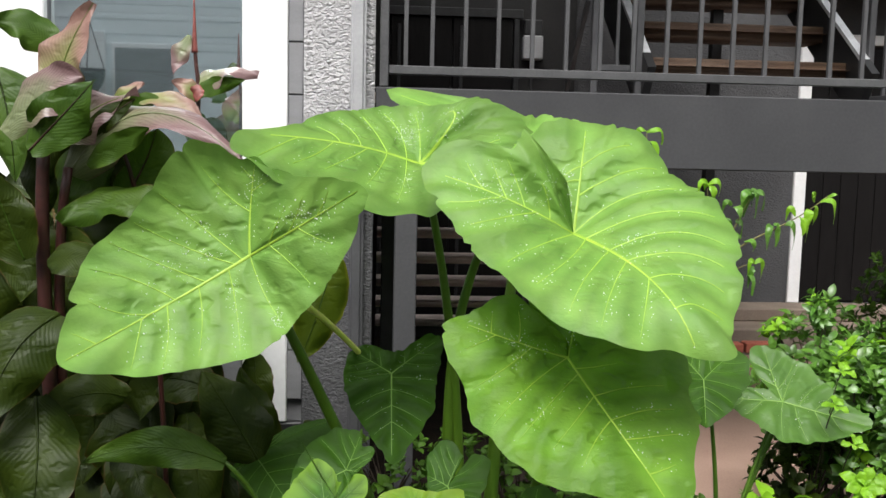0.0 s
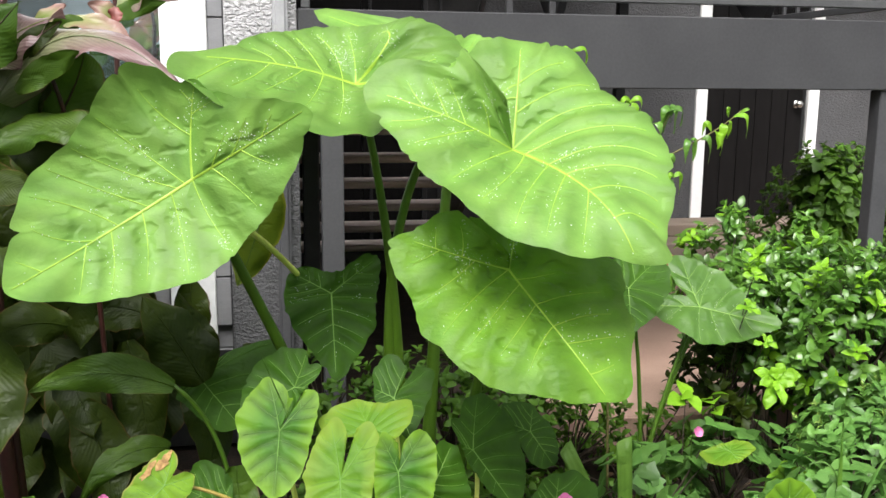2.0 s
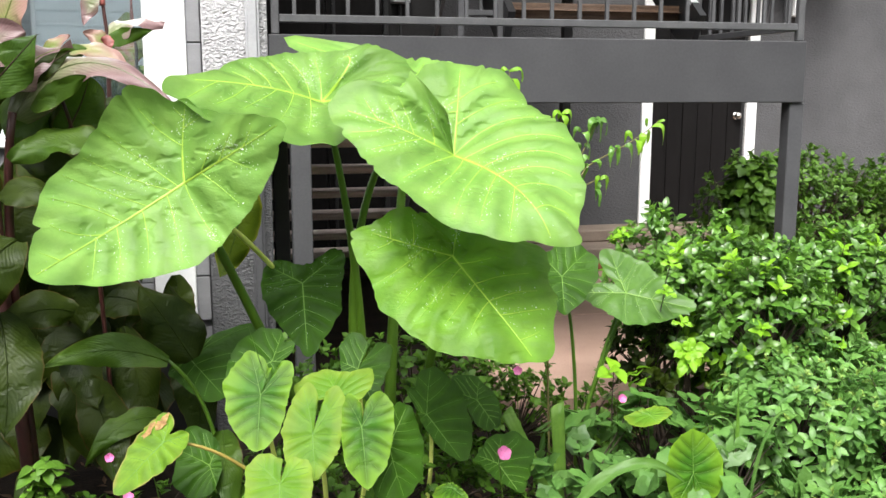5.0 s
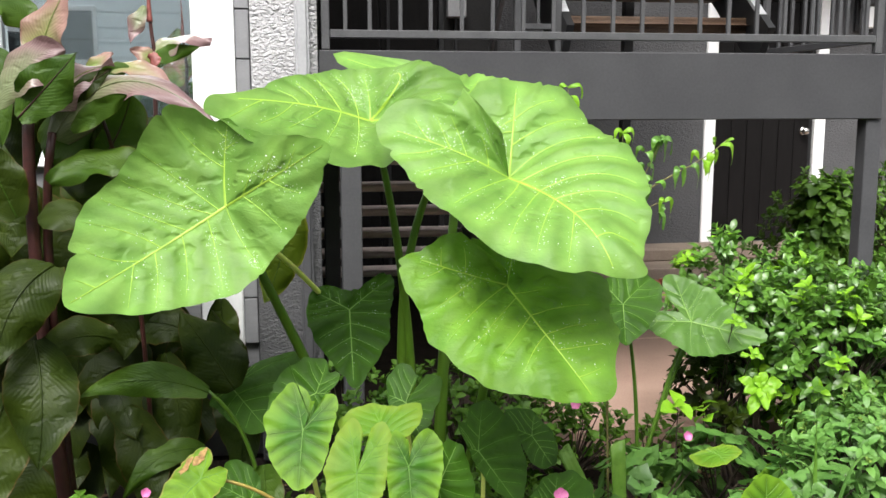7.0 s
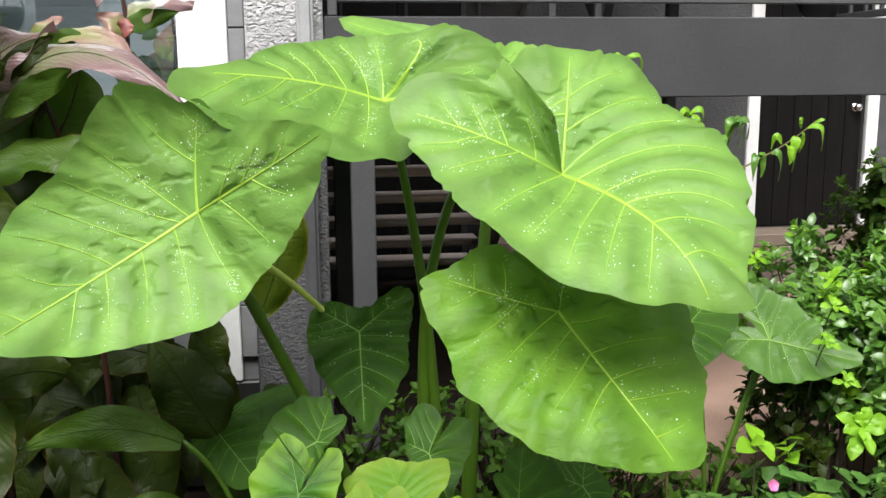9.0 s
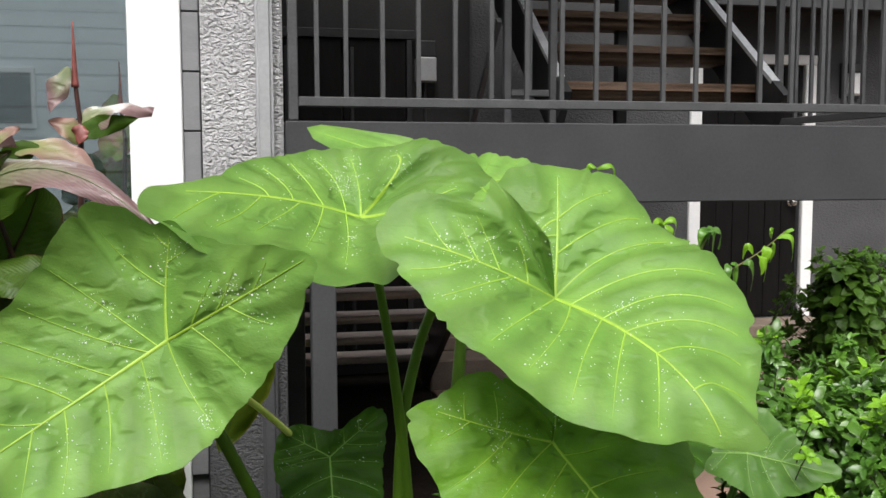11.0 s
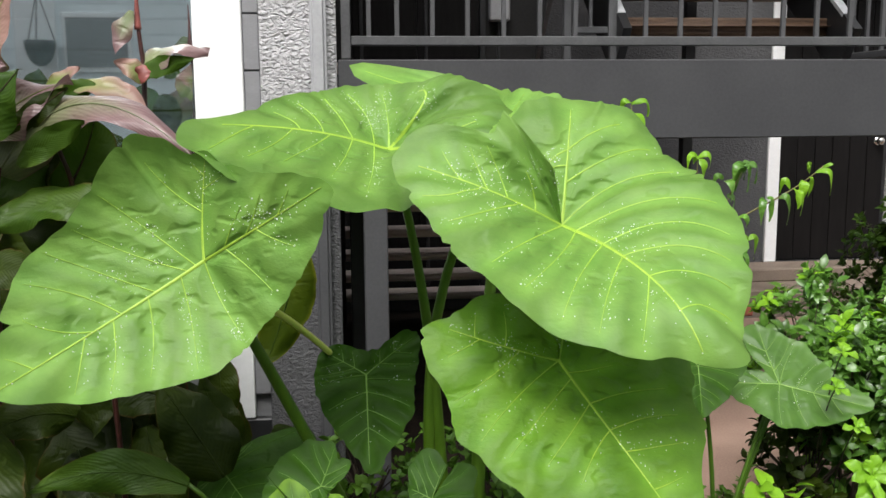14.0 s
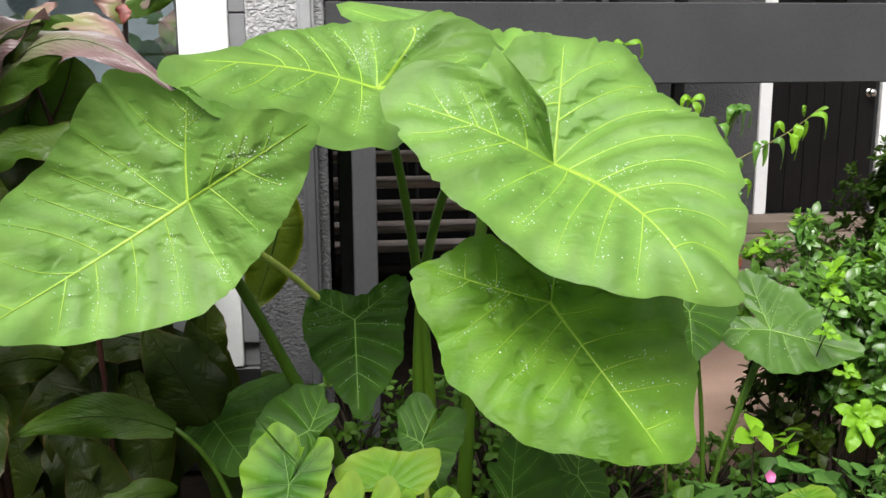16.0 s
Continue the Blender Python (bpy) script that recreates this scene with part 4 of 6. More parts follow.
SIDES_D = [(0, 0.09, 47, 0.39, -0.04), (0, 0.32, 36, 0.79, 0.048), (0, 0.5, 25, 0.81, 0.054), (0, 0.64, 16, 0.89, -0.002), (0, 0.86, 4, 0.85, -0.019), (0, 0.0, 284, 0.9, -0.028), (0, 0.14, 298, 0.84, -0.003), (0, 0.32, 314, 0.77, 0.014), (0, 0.5, 328, 0.83, -0.042), (1, 0.36, 261, 0.95, 0.047), (1, 0.73, 240, 0.84, 0.016), (1, 0.5, 200, 0.72, -0.059), (1, 0.77, 212, 0.86, 0.02)]
DISH_T = ([43, 36, 35, 60, 120, 160, 170, 160, 90, 40, 22, 28], [0] * 12)
MAINS_T = [(1, 0.86, -0.036), (147, 0.79, -0.236), (232, 0.76, -0.284)]
SIDES_T = [(0, 0.09, 290, 0.87, -0.106), (0, 0.23, 309, 0.88, -0.046), (0, 0.41, 329, 0.86, -0.119), (0, 0.55, 344, 0.89, -0.104), (0, 0.0, 265, 0.83, -0.022), (0, 0.09, 62, 0.72, 0.024), (0, 0.23, 41, 0.62, 0.027), (0, 0.36, 23, 0.65, 0.009), (0, 0.59, 18, 0.79, 0.036), (0, 0.82, 13, 0.89, -0.021)]

aroid(main_plant, (-0.189, 1.869, 1.214), (-0.817, -0.082, -0.571), (-0.054, -0.975, 0.217),
      [43.1, 36.8, 31.6, 27.2, 24.7, 23.1, 21.3, 19.9, 19.3, 19.6, 20.0, 20.8, 22.5, 25.7, 29.9, 26.4, 21.9, 19.6, 19.8, 21.2, 21.8, 25.0, 28.0, 26.8, 25.2, 25.6, 28.0, 32.8, 36.2, 39.6],
      bend=(1.04, 0.12, 1.36, 0.12, -0.15), dish=DISH_L, mat=G_HERO, big=True, seed=1, mains=MAINS_L, sides=SIDES_L)  # L
aroid(main_plant, (0.534, 1.768, 1.284), (0.506, -0.738, -0.447), (-0.17, -0.593, 0.787),
      [47.2, 41.4, 38.2, 35.4, 33.2, 31.2, 29.4, 29.7, 30.2, 30.3, 29.6, 28.5, 27.0, 26.2, 22.8, 18.8, 18.5, 30.3, 33.3, 31.0, 27.5, 26.6, 26.0, 25.4, 26.5, 28.9, 32.2, 34.7, 36.9, 40.2],
      bend=(0.17, -0.33, 0.56, -0.29, -0.13), dish=DISH_R, mat=G_HERO, big=True, seed=2, sinus=168, step=0.022, mains=MAINS_R, sides=SIDES_R, holes=(((0.703, 1.412, 1.099), 0.011),))  # R
aroid(main_plant, (0.53, 1.764, 1.005), (0.502, -0.569, -0.651), (0.035, -0.739, 0.672),
      [39.9, 34.4, 31.2, 26.6, 27.0, 25.8, 21.5, 16.2, 13.9, 12.2, 11.3, 11.1, 11.4, 12.2, 12.6, 14.4, 17.2, 20.8, 23.2, 28.9, 27.6, 25.6, 26.0, 27.8, 28.2, 29.8, 31.9, 33.2, 34.9, 38.1],
      bend=(-0.02, -0.22, -0.1), dish=DISH_D, mat=G_LOW, big=True, seed=3, sinus=188, mains=MAINS_D, sides=SIDES_D)  # D
aroid(main_plant, (0.205, 2.112, 1.427), (-0.956, -0.285, 0.075), (0.218, -0.512, 0.831),
      [43.1, 48.1, 48.6, 46.6, 46.2, 43.0, 39.4, 36.4, 35.0, 34.1, 33.3, 32.3, 30.3, 28.5, 26.9, 25.6, 24.5, 23.4, 22.8, 22.1, 21.8, 21.8, 21.8, 21.8, 21.9, 22.6, 23.4, 24.1, 23.5, 22.9, 22.5, 19.5, 15.8, 15.6, 15.5, 15.3, 15.1, 15.0, 14.8, 15.7, 16.7, 17.6, 18.6, 19.4, 19.9, 20.4, 20.9, 21.3, 21.7, 22.2, 22.7, 23.2, 23.7, 24.4, 25.7, 27.0, 28.3, 30.3, 32.5, 36.4],
      dish=DISH_T, mat=G_HERO, big=True, seed=4, mains=MAINS_T, sides=SIDES_T)  # T
aroid(main_plant, (0.529, 2.35, 1.498), (-0.819, 0.5, 0.282), (-0.05, -0.552, 0.833),
      [50.9, 22.6, 16.9, 15.2, 14.7, 15.3, 17.2, 20.0, 25.3, 30.1, 35.0, 38.6, 38.3, 35.8, 30.5, 24.8, 18.0, 14.6, 13.8, 13.8, 14.0, 15.4, 18.8, 29.4],
      bend=(0.0, 0.0, 0.0), lobes=(140, 220), mat=G_HERO, big=False, seed=5)  # B
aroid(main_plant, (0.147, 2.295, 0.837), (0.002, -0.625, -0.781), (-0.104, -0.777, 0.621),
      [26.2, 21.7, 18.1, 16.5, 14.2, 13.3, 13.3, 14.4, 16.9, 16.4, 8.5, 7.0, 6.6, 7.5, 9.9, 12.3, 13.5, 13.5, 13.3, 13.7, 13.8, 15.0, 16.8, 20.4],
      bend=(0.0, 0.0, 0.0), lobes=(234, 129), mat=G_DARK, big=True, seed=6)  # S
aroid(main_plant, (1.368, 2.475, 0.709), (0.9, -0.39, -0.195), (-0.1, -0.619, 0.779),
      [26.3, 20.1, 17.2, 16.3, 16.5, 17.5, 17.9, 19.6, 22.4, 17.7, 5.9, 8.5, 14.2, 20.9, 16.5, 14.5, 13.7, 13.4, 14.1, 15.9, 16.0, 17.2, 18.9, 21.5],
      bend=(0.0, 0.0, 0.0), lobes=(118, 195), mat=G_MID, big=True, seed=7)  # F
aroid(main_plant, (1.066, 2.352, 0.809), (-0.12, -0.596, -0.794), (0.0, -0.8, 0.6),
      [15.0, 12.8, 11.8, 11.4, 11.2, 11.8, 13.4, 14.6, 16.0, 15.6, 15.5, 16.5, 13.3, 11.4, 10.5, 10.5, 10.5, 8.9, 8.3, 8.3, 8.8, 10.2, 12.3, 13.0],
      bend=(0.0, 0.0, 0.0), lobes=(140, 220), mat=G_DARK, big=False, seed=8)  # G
aroid(taro, (-0.008, 1.79, 0.63), (-0.103, -0.555, -0.826), (-0.102, -0.82, 0.564),
      [15.8, 13.8, 11.4, 9.6, 8.4, 7.9, 8.0, 8.8, 10.2, 12.1, 11.6, 8.1, 11.4, 13.4, 12.3, 11.8, 10.9, 10.7, 9.9, 9.7, 10.3, 11.0, 12.2, 13.8],
      bend=(0.0, 0.0, 0.0), lobes=(193, 142), mat=G_TARO, big=False, seed=9, sinus=157)  # c1
aroid(taro, (0.125, 1.685, 0.545), (-0.014, -0.565, -0.825), (-0.153, -0.814, 0.56),
      [12.6, 10.4, 9.3, 9.1, 8.2, 7.8, 8.0, 8.8, 10.3, 13.1, 14.9, 10.9, 14.4, 12.7, 10.8, 9.2, 8.6, 8.5, 8.1, 8.3, 9.2, 10.1, 10.6, 11.9],
      bend=(0.0, 0.0, 0.0), lobes=(184, 145), mat=G_TAROPALE, big=False, seed=10, sinus=165)  # e1
aroid(taro, (0.255, 1.66, 0.565), (0.02, -0.507, -0.862), (0.0, -0.862, 0.507),
      [16.3, 13.3, 11.9, 10.0, 9.1, 8.8, 9.0, 9.3, 10.4, 11.1, 10.9, 6.8, 6.7, 9.5, 8.3, 7.0, 5.9, 5.5, 5.4, 5.8, 6.6, 7.8, 10.4, 13.5],
      bend=(0.0, 0.0, 0.0), lobes=(200, 144), mat=G_TARO, big=False, seed=11, sinus=170)  # d1
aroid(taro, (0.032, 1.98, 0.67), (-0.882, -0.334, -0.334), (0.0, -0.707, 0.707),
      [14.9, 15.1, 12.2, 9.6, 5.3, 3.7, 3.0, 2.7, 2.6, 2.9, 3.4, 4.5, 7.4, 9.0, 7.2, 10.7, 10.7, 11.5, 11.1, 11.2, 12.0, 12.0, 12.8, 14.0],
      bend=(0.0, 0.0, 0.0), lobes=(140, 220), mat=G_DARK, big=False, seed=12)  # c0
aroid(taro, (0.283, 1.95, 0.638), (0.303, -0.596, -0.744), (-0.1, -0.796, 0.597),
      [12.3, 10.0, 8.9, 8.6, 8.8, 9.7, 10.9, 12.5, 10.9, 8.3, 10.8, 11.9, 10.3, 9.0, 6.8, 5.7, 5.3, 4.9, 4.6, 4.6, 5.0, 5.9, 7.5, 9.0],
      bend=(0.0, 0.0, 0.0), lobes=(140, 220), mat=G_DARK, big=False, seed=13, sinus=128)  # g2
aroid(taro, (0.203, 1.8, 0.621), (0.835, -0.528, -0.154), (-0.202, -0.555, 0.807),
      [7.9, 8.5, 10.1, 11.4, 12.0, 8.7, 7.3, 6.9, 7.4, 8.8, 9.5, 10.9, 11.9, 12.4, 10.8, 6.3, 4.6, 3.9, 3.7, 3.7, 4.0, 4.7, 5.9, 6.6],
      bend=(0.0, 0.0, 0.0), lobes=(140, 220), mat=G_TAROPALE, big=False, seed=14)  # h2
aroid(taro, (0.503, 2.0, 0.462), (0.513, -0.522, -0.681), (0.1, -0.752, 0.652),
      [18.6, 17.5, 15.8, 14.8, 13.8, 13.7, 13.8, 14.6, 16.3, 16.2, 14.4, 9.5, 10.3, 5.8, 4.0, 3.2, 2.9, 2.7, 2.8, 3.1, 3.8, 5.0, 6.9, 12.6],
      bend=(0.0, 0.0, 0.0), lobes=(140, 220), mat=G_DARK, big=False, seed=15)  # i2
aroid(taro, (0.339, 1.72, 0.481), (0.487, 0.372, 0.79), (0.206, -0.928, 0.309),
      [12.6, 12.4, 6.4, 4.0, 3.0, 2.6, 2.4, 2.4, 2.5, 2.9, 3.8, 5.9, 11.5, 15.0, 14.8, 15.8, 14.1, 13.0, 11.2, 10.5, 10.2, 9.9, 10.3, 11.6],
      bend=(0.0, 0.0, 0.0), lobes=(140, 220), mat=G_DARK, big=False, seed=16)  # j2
aroid(taro, (0.029, 1.55, 0.47), (-0.049, -0.703, -0.71), (-0.101, -0.704, 0.704),
      [13.0, 11.8, 11.3, 9.8, 9.1, 8.7, 8.4, 8.6, 9.6, 8.9, 8.4, 6.3, 6.7, 8.5, 9.6, 9.8, 10.0, 9.0, 8.7, 9.0, 9.1, 9.8, 11.4, 12.0],
      bend=(0.0, 0.0, 0.0), lobes=(140, 220), mat=G_TAROPALE, big=False, seed=17, sinus=168)  # f2
scorched = aroid(taro, (-0.268, 1.75, 0.530), (-0.72, -0.30, -0.62), (-0.25, -0.72, 0.65),
      [17.6, 13.4, 10.1, 8.2, 7.2, 6.7, 6.6, 6.6, 6.9, 7.2, 7.1, 5.2, 2.7, 5.4, 7.9, 8.2, 7.7, 7.2, 7.1, 7.2, 7.7, 8.7, 10.4, 13.6],
      bend=(-0.3, 0.0, 0.9), lobes=(150, 212), mat=G_SCORCH, big=False, seed=18)  # k2
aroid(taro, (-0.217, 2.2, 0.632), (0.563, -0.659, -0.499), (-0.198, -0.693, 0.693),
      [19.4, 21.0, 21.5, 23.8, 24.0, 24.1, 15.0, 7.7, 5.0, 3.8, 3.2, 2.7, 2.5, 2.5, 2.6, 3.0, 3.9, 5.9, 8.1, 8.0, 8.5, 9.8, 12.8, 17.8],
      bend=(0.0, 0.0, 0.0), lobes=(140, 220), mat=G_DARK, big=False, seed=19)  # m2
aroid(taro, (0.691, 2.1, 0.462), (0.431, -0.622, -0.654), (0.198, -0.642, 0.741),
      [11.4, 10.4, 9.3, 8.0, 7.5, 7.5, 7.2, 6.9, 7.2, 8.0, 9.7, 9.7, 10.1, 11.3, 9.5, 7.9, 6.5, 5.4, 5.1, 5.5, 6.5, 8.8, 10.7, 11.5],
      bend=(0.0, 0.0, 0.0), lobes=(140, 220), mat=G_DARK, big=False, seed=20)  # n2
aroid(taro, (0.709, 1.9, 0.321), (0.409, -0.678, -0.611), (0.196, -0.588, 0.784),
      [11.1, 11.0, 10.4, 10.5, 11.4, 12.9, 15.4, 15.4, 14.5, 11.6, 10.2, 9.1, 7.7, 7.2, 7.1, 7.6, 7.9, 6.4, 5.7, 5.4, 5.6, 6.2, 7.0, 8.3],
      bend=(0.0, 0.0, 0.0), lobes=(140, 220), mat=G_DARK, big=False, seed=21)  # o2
aroid(taro, (1.479, 2.04, 0.217), (0.137, 0.605, 0.784), (0.1, -0.796, 0.597),
      [12.2, 10.5, 9.8, 9.8, 9.2, 9.2, 9.8, 10.4, 11.4, 12.5, 11.5, 8.2, 4.2, 7.2, 10.5, 10.9, 11.0, 10.6, 11.0, 11.0, 11.2, 12.1, 11.9, 11.6],
      bend=(0.0, 0.0, 0.0), lobes=(140, 220), mat=G_TARO, big=False, seed=22)  # p2
aroid(taro, (1.307, 2.1, 0.362), (0.253, -0.884, -0.393), (0.0, -0.406, 0.914),
      [4.7, 4.5, 4.6, 5.0, 6.0, 8.1, 7.8, 7.3, 6.1, 4.5, 3.7, 3.4, 3.3, 3.5, 3.9, 4.9, 6.3, 9.9, 9.8, 9.5, 7.6, 5.9, 5.1, 4.7],
      bend=(0.0, 0.0, 0.0), lobes=(140, 220), mat=G_TAROPALE, big=False, seed=23)  # q2
aroid(taro, (1.235, 1.65, 0.345), (0.06, 0.25, 1.0), (0.1, -0.95, 0.25),
      [13.0, 12.4, 11.6, 10.9, 10.3, 9.9, 9.7, 9.7, 9.9, 10.1, 9.6, 8.4, 7.0, 8.4, 9.6, 10.1, 9.9, 9.7, 9.7, 9.9, 10.3, 10.9, 11.6, 12.4],
      bend=(0.0, 0.0, 0.6), lobes=(150, 210), sinus=180, mat=G_TARO, big=False, seed=24)  # r2
aroid(taro, (-0.159, 1.95, 0.374), (0.293, -0.48, -0.827), (0.105, -0.843, 0.527),
      [6.4, 4.9, 4.2, 3.9, 3.6, 3.4, 3.5, 3.8, 4.6, 6.2, 8.0, 10.1, 12.5, 12.5, 11.4, 10.1, 9.6, 9.8, 10.8, 11.2, 11.1, 11.7, 9.5, 8.4],
      bend=(0.0, 0.0, 0.0), lobes=(140, 220), mat=G_DARK, big=False, seed=25)  # u2
aroid(taro, (0.549, 1.85, 0.28), (0.632, -0.668, -0.393), (0.0, -0.507, 0.862),
      [6.7, 5.0, 3.5, 2.4, 1.9, 1.7, 1.6, 1.7, 1.8, 1.9, 1.8, 1.9, 2.1, 2.6, 3.6, 4.5, 5.3, 7.1, 7.4, 6.6, 6.3, 6.1, 5.9, 6.1],
      bend=(0.0, 0.0, 0.0), lobes=(140, 220), mat=G_TARO, big=False, seed=26)  # v2

def stalk(plant, points, r0, r1, mat, name="petiole", label=""):
    pts = bez(*points)
    n = len(pts)
    return joined(name, [tube(pts, [r0 + (r1 - r0) * i / (n - 1) for i in range(n)], 10)], mat, plant, True, label)


stalk(main_plant, ((0.36, 2.26, 0.0), (0.34, 2.25, 0.70), (0.32, 2.22, 1.0), (0.215, 2.125, 1.425)), 0.020, 0.009, G_STEM)
arch = bez((0.38, 2.26, 0.0), (0.30, 2.24, 0.35), (0.29, 2.23, 0.7), (0.317, 2.22, 0.962)) + bez((0.317, 2.22, 0.962), (0.352, 2.22, 1.12), (0.40, 2.22, 1.42), (0.535, 1.785, 1.275))[1:]
joined("petiole", [tube(arch, [0.019 - 0.010 * i / (len(arch) - 1) for i in range(len(arch))], 10)], G_STEM, main_plant)
stalk(main_plant, ((0.30, 2.27, 0.0), (0.08, 2.2, 0.55), (-0.08, 2.02, 0.95), (-0.186, 1.885, 1.205)), 0.020, 0.010, G_STEMDARK)
stalk(main_plant, ((0.46, 2.24, 0.0), (0.55, 2.25, 0.5), (0.60, 2.05, 1.0), (0.533, 1.785, 1.0)), 0.018, 0.010, G_STEMDARK)
stalk(main_plant, ((0.42, 2.30, 0.0), (0.45, 2.35, 0.8), (0.50, 2.38, 1.2), (0.53, 2.36, 1.49)), 0.024, 0.010, G_STEM)
stalk(main_plant, ((-0.165, 1.95, 1.125), (-0.10, 2.06, 1.11), (-0.01, 2.28, 0.97), (0.095, 2.40, 0.83)), 0.0085, 0.0085, G_STEMPALE, "petiole", "thin yellow green stalk")
stalk(main_plant, ((1.16, 2.42, 0.0), (1.17, 2.42, 0.4), (1.12, 2.42, 0.75), (1.066, 2.36, 0.80)), 0.008, 0.005, G_STEMDARK)
stalk(main_plant, ((1.16, 2.44, 0.0), (1.22, 2.5, 0.3), (1.36, 2.52, 0.65), (1.37, 2.485, 0.70)), 0.008, 0.005, G_STEMDARK)
for a, b, c, d in (((0.1, 1.9, 0.0), (0.05, 1.9, 0.3), (0.0, 1.9, 0.55), (-0.008, 1.80, 0.62)),
                   ((0.15, 1.85, 0.0), (0.2, 1.85, 0.25), (0.15, 1.8, 0.5), (0.125, 1.695, 0.54)),
                   ((0.2, 1.85, 0.0), (0.3, 1.85, 0.25), (0.3, 1.8, 0.5), (0.255, 1.67, 0.56)),
                   ((0.3, 1.95, 0.0), (0.32, 2.0, 0.3), (0.3, 2.05, 0.55), (0.28, 1.96, 0.635)),
                   ((0.5, 2.1, 0.0), (0.55, 2.12, 0.2), (0.55, 2.1, 0.4), (0.5, 2.01, 0.455)),
                   ((0.05, 1.7, 0.0), (0.05, 1.7, 0.2), (0.06, 1.66, 0.42), (0.03, 1.56, 0.465))):
    stalk(taro, (a, b, c, d), 0.009, 0.005, G_STEMPALE)
stalk(taro, ((0.08, 1.80, 0.26), (0.0, 1.76, 0.40), (-0.12, 1.75, 0.515), (-0.25, 1.755, 0.528)), 0.006, 0.004, G_STEMBROWN, "petiole", "thin tan stalk")
stalk(taro, ((1.26, 1.75, 0.0), (1.26, 1.75, 0.15), (1.25, 1.72, 0.3), (1.24, 1.66, 0.37)), 0.006, 0.004, G_STEM)
joined("water_droplets", wet, M_WATER, None, True, "rain droplets beaded on broad leaves, whitened for their glints", "droplets", "", "stuff")

scar = random.Random(9)
for cu, cv, rad in ((-0.030, -0.040, 0.016), (0.012, -0.052, 0.013), (-0.052, -0.048, 0.010), (-0.012, -0.058, 0.010)):
    rim = [(cu + rad * scar.uniform(0.8, 1.9) * math.cos(k * 0.5236), cv + rad * scar.uniform(0.5, 0.9) * math.sin(k * 0.5236)) for k in range(12)]
    verts = [scorched.point(cu, cv, 0.006)] + [scorched.point(a, b, 0.0045) for a, b in rim]
    under(put("scorch_patch", mesh_of("scorch_patch", verts, [(0, k + 1, (k + 1) % 12 + 1) for k in range(12)], None, True), G_BURN, None, "dry tan scorch patch"), taro)


# ---- cannas: long folded leaves on upright stalks ----
def lance(plant, base, mid, tip, width, normal, mat, fold=0.25, curl=0.0, n=18, m=8, rib=None, name="leaf", ripple=0.004, seed=0, blunt=0.75, late=0.0):
    """A canna leaf: spine base-mid-tip, widest near the middle, folded along the rib, with fine side ripples."""
    b, c, t = Vector(base), Vector(mid), Vector(tip)
    ctrl = c * 2 - (b + t) / 2
    nn = Vector(normal).normalized()
    verts, uv, ribpts = [], [], []
    for i in range(n + 1):
        s = i / n
        p = b * (1 - s) ** 2 + ctrl * 2 * s * (1 - s) + t * s * s
        d = ((ctrl - b) * (1 - s) + (t - ctrl) * s).normalized()
        side = d.cross(nn).normalized()
        up = side.cross(d)
        w = width / 2 * (math.sin(math.pi * min(1, 0.04 + 0.96 * s) ** (late or 0.72 + 0.2 * abs(math.sin(seed * 2.3)))) ** blunt) * (1 - 0.35 * s ** 3) + 0.0012
        ribpts.append(p + up * 0.001)
        sides = [w * (1 + 0.22 * noise.noise(Vector((s * 3.2, seed * 3.7, k * 5.0))) + 0.10 * noise.noise(Vector((s * 11, seed * 1.9, k * 9.0 + 2)))) for k in (0, 1)]
        for j in range(m + 1):
            q = -1 + 2 * j / m
            w = sides[0] if q < 0 else sides[1]
            lift = fold * w * abs(q) - curl * w * q * q + width / 0.13 * (ripple * math.sin(s * 17 + 5 * abs(q) + seed) * q * q + 0.020 * q * abs(q) * math.sin(s * 6 + seed * 2.1) + 0.008 * q * q * math.sin(s * 13 + seed))
            verts.append(p + side * w * q + up * lift)
            uv.append((s, abs(q)))
    faces = [(i * (m + 1) + j, i * (m + 1) + j + 1, (i + 1) * (m + 1) + j + 1, (i + 1) * (m + 1) + j) for i in range(n) for j in range(m)]
    ob = under(put(name, mesh_of(name, verts, faces, uv, True), mat), plant)
    if rib:
        r = joined("midrib", [tube(ribpts, [max(0.0008, width * 0.022 * (1 - 0.85 * i / n)) for i in range(n + 1)], 5)], rib)
        r.parent = ob
    return ob


canna = holder("canna_plant", (-0.62, 2.0, 0.0), "tall canna with bronze pink and dark green leaves", "plant")
stalk(canna, ((-0.66, 2.08, 0.0), (-0.70, 2.08, 0.6), (-0.735, 2.07, 1.15), (-0.701, 2.05, 1.473)), 0.021, 0.015, G_REDSTEM, "stem", "thick dark red stem")
stalk(canna, ((-0.66, 2.12, 0.0), (-0.68, 2.12, 0.6), (-0.72, 2.1, 1.1), (-0.646, 2.05, 1.401)), 0.017, 0.011, G_REDSTEM, "stem", "dark red stem")
stalk(canna, ((-0.46, 2.25, 0.0), (-0.46, 2.25, 0.8), (-0.468, 2.15, 1.25), (-0.524, 2.08, 1.442)), 0.008, 0.005, G_REDSTEM, "stem", "thin dark red stem")
FACE = (0.0, -0.93, 0.36)
TOP = (0.0, -0.72, 0.70)
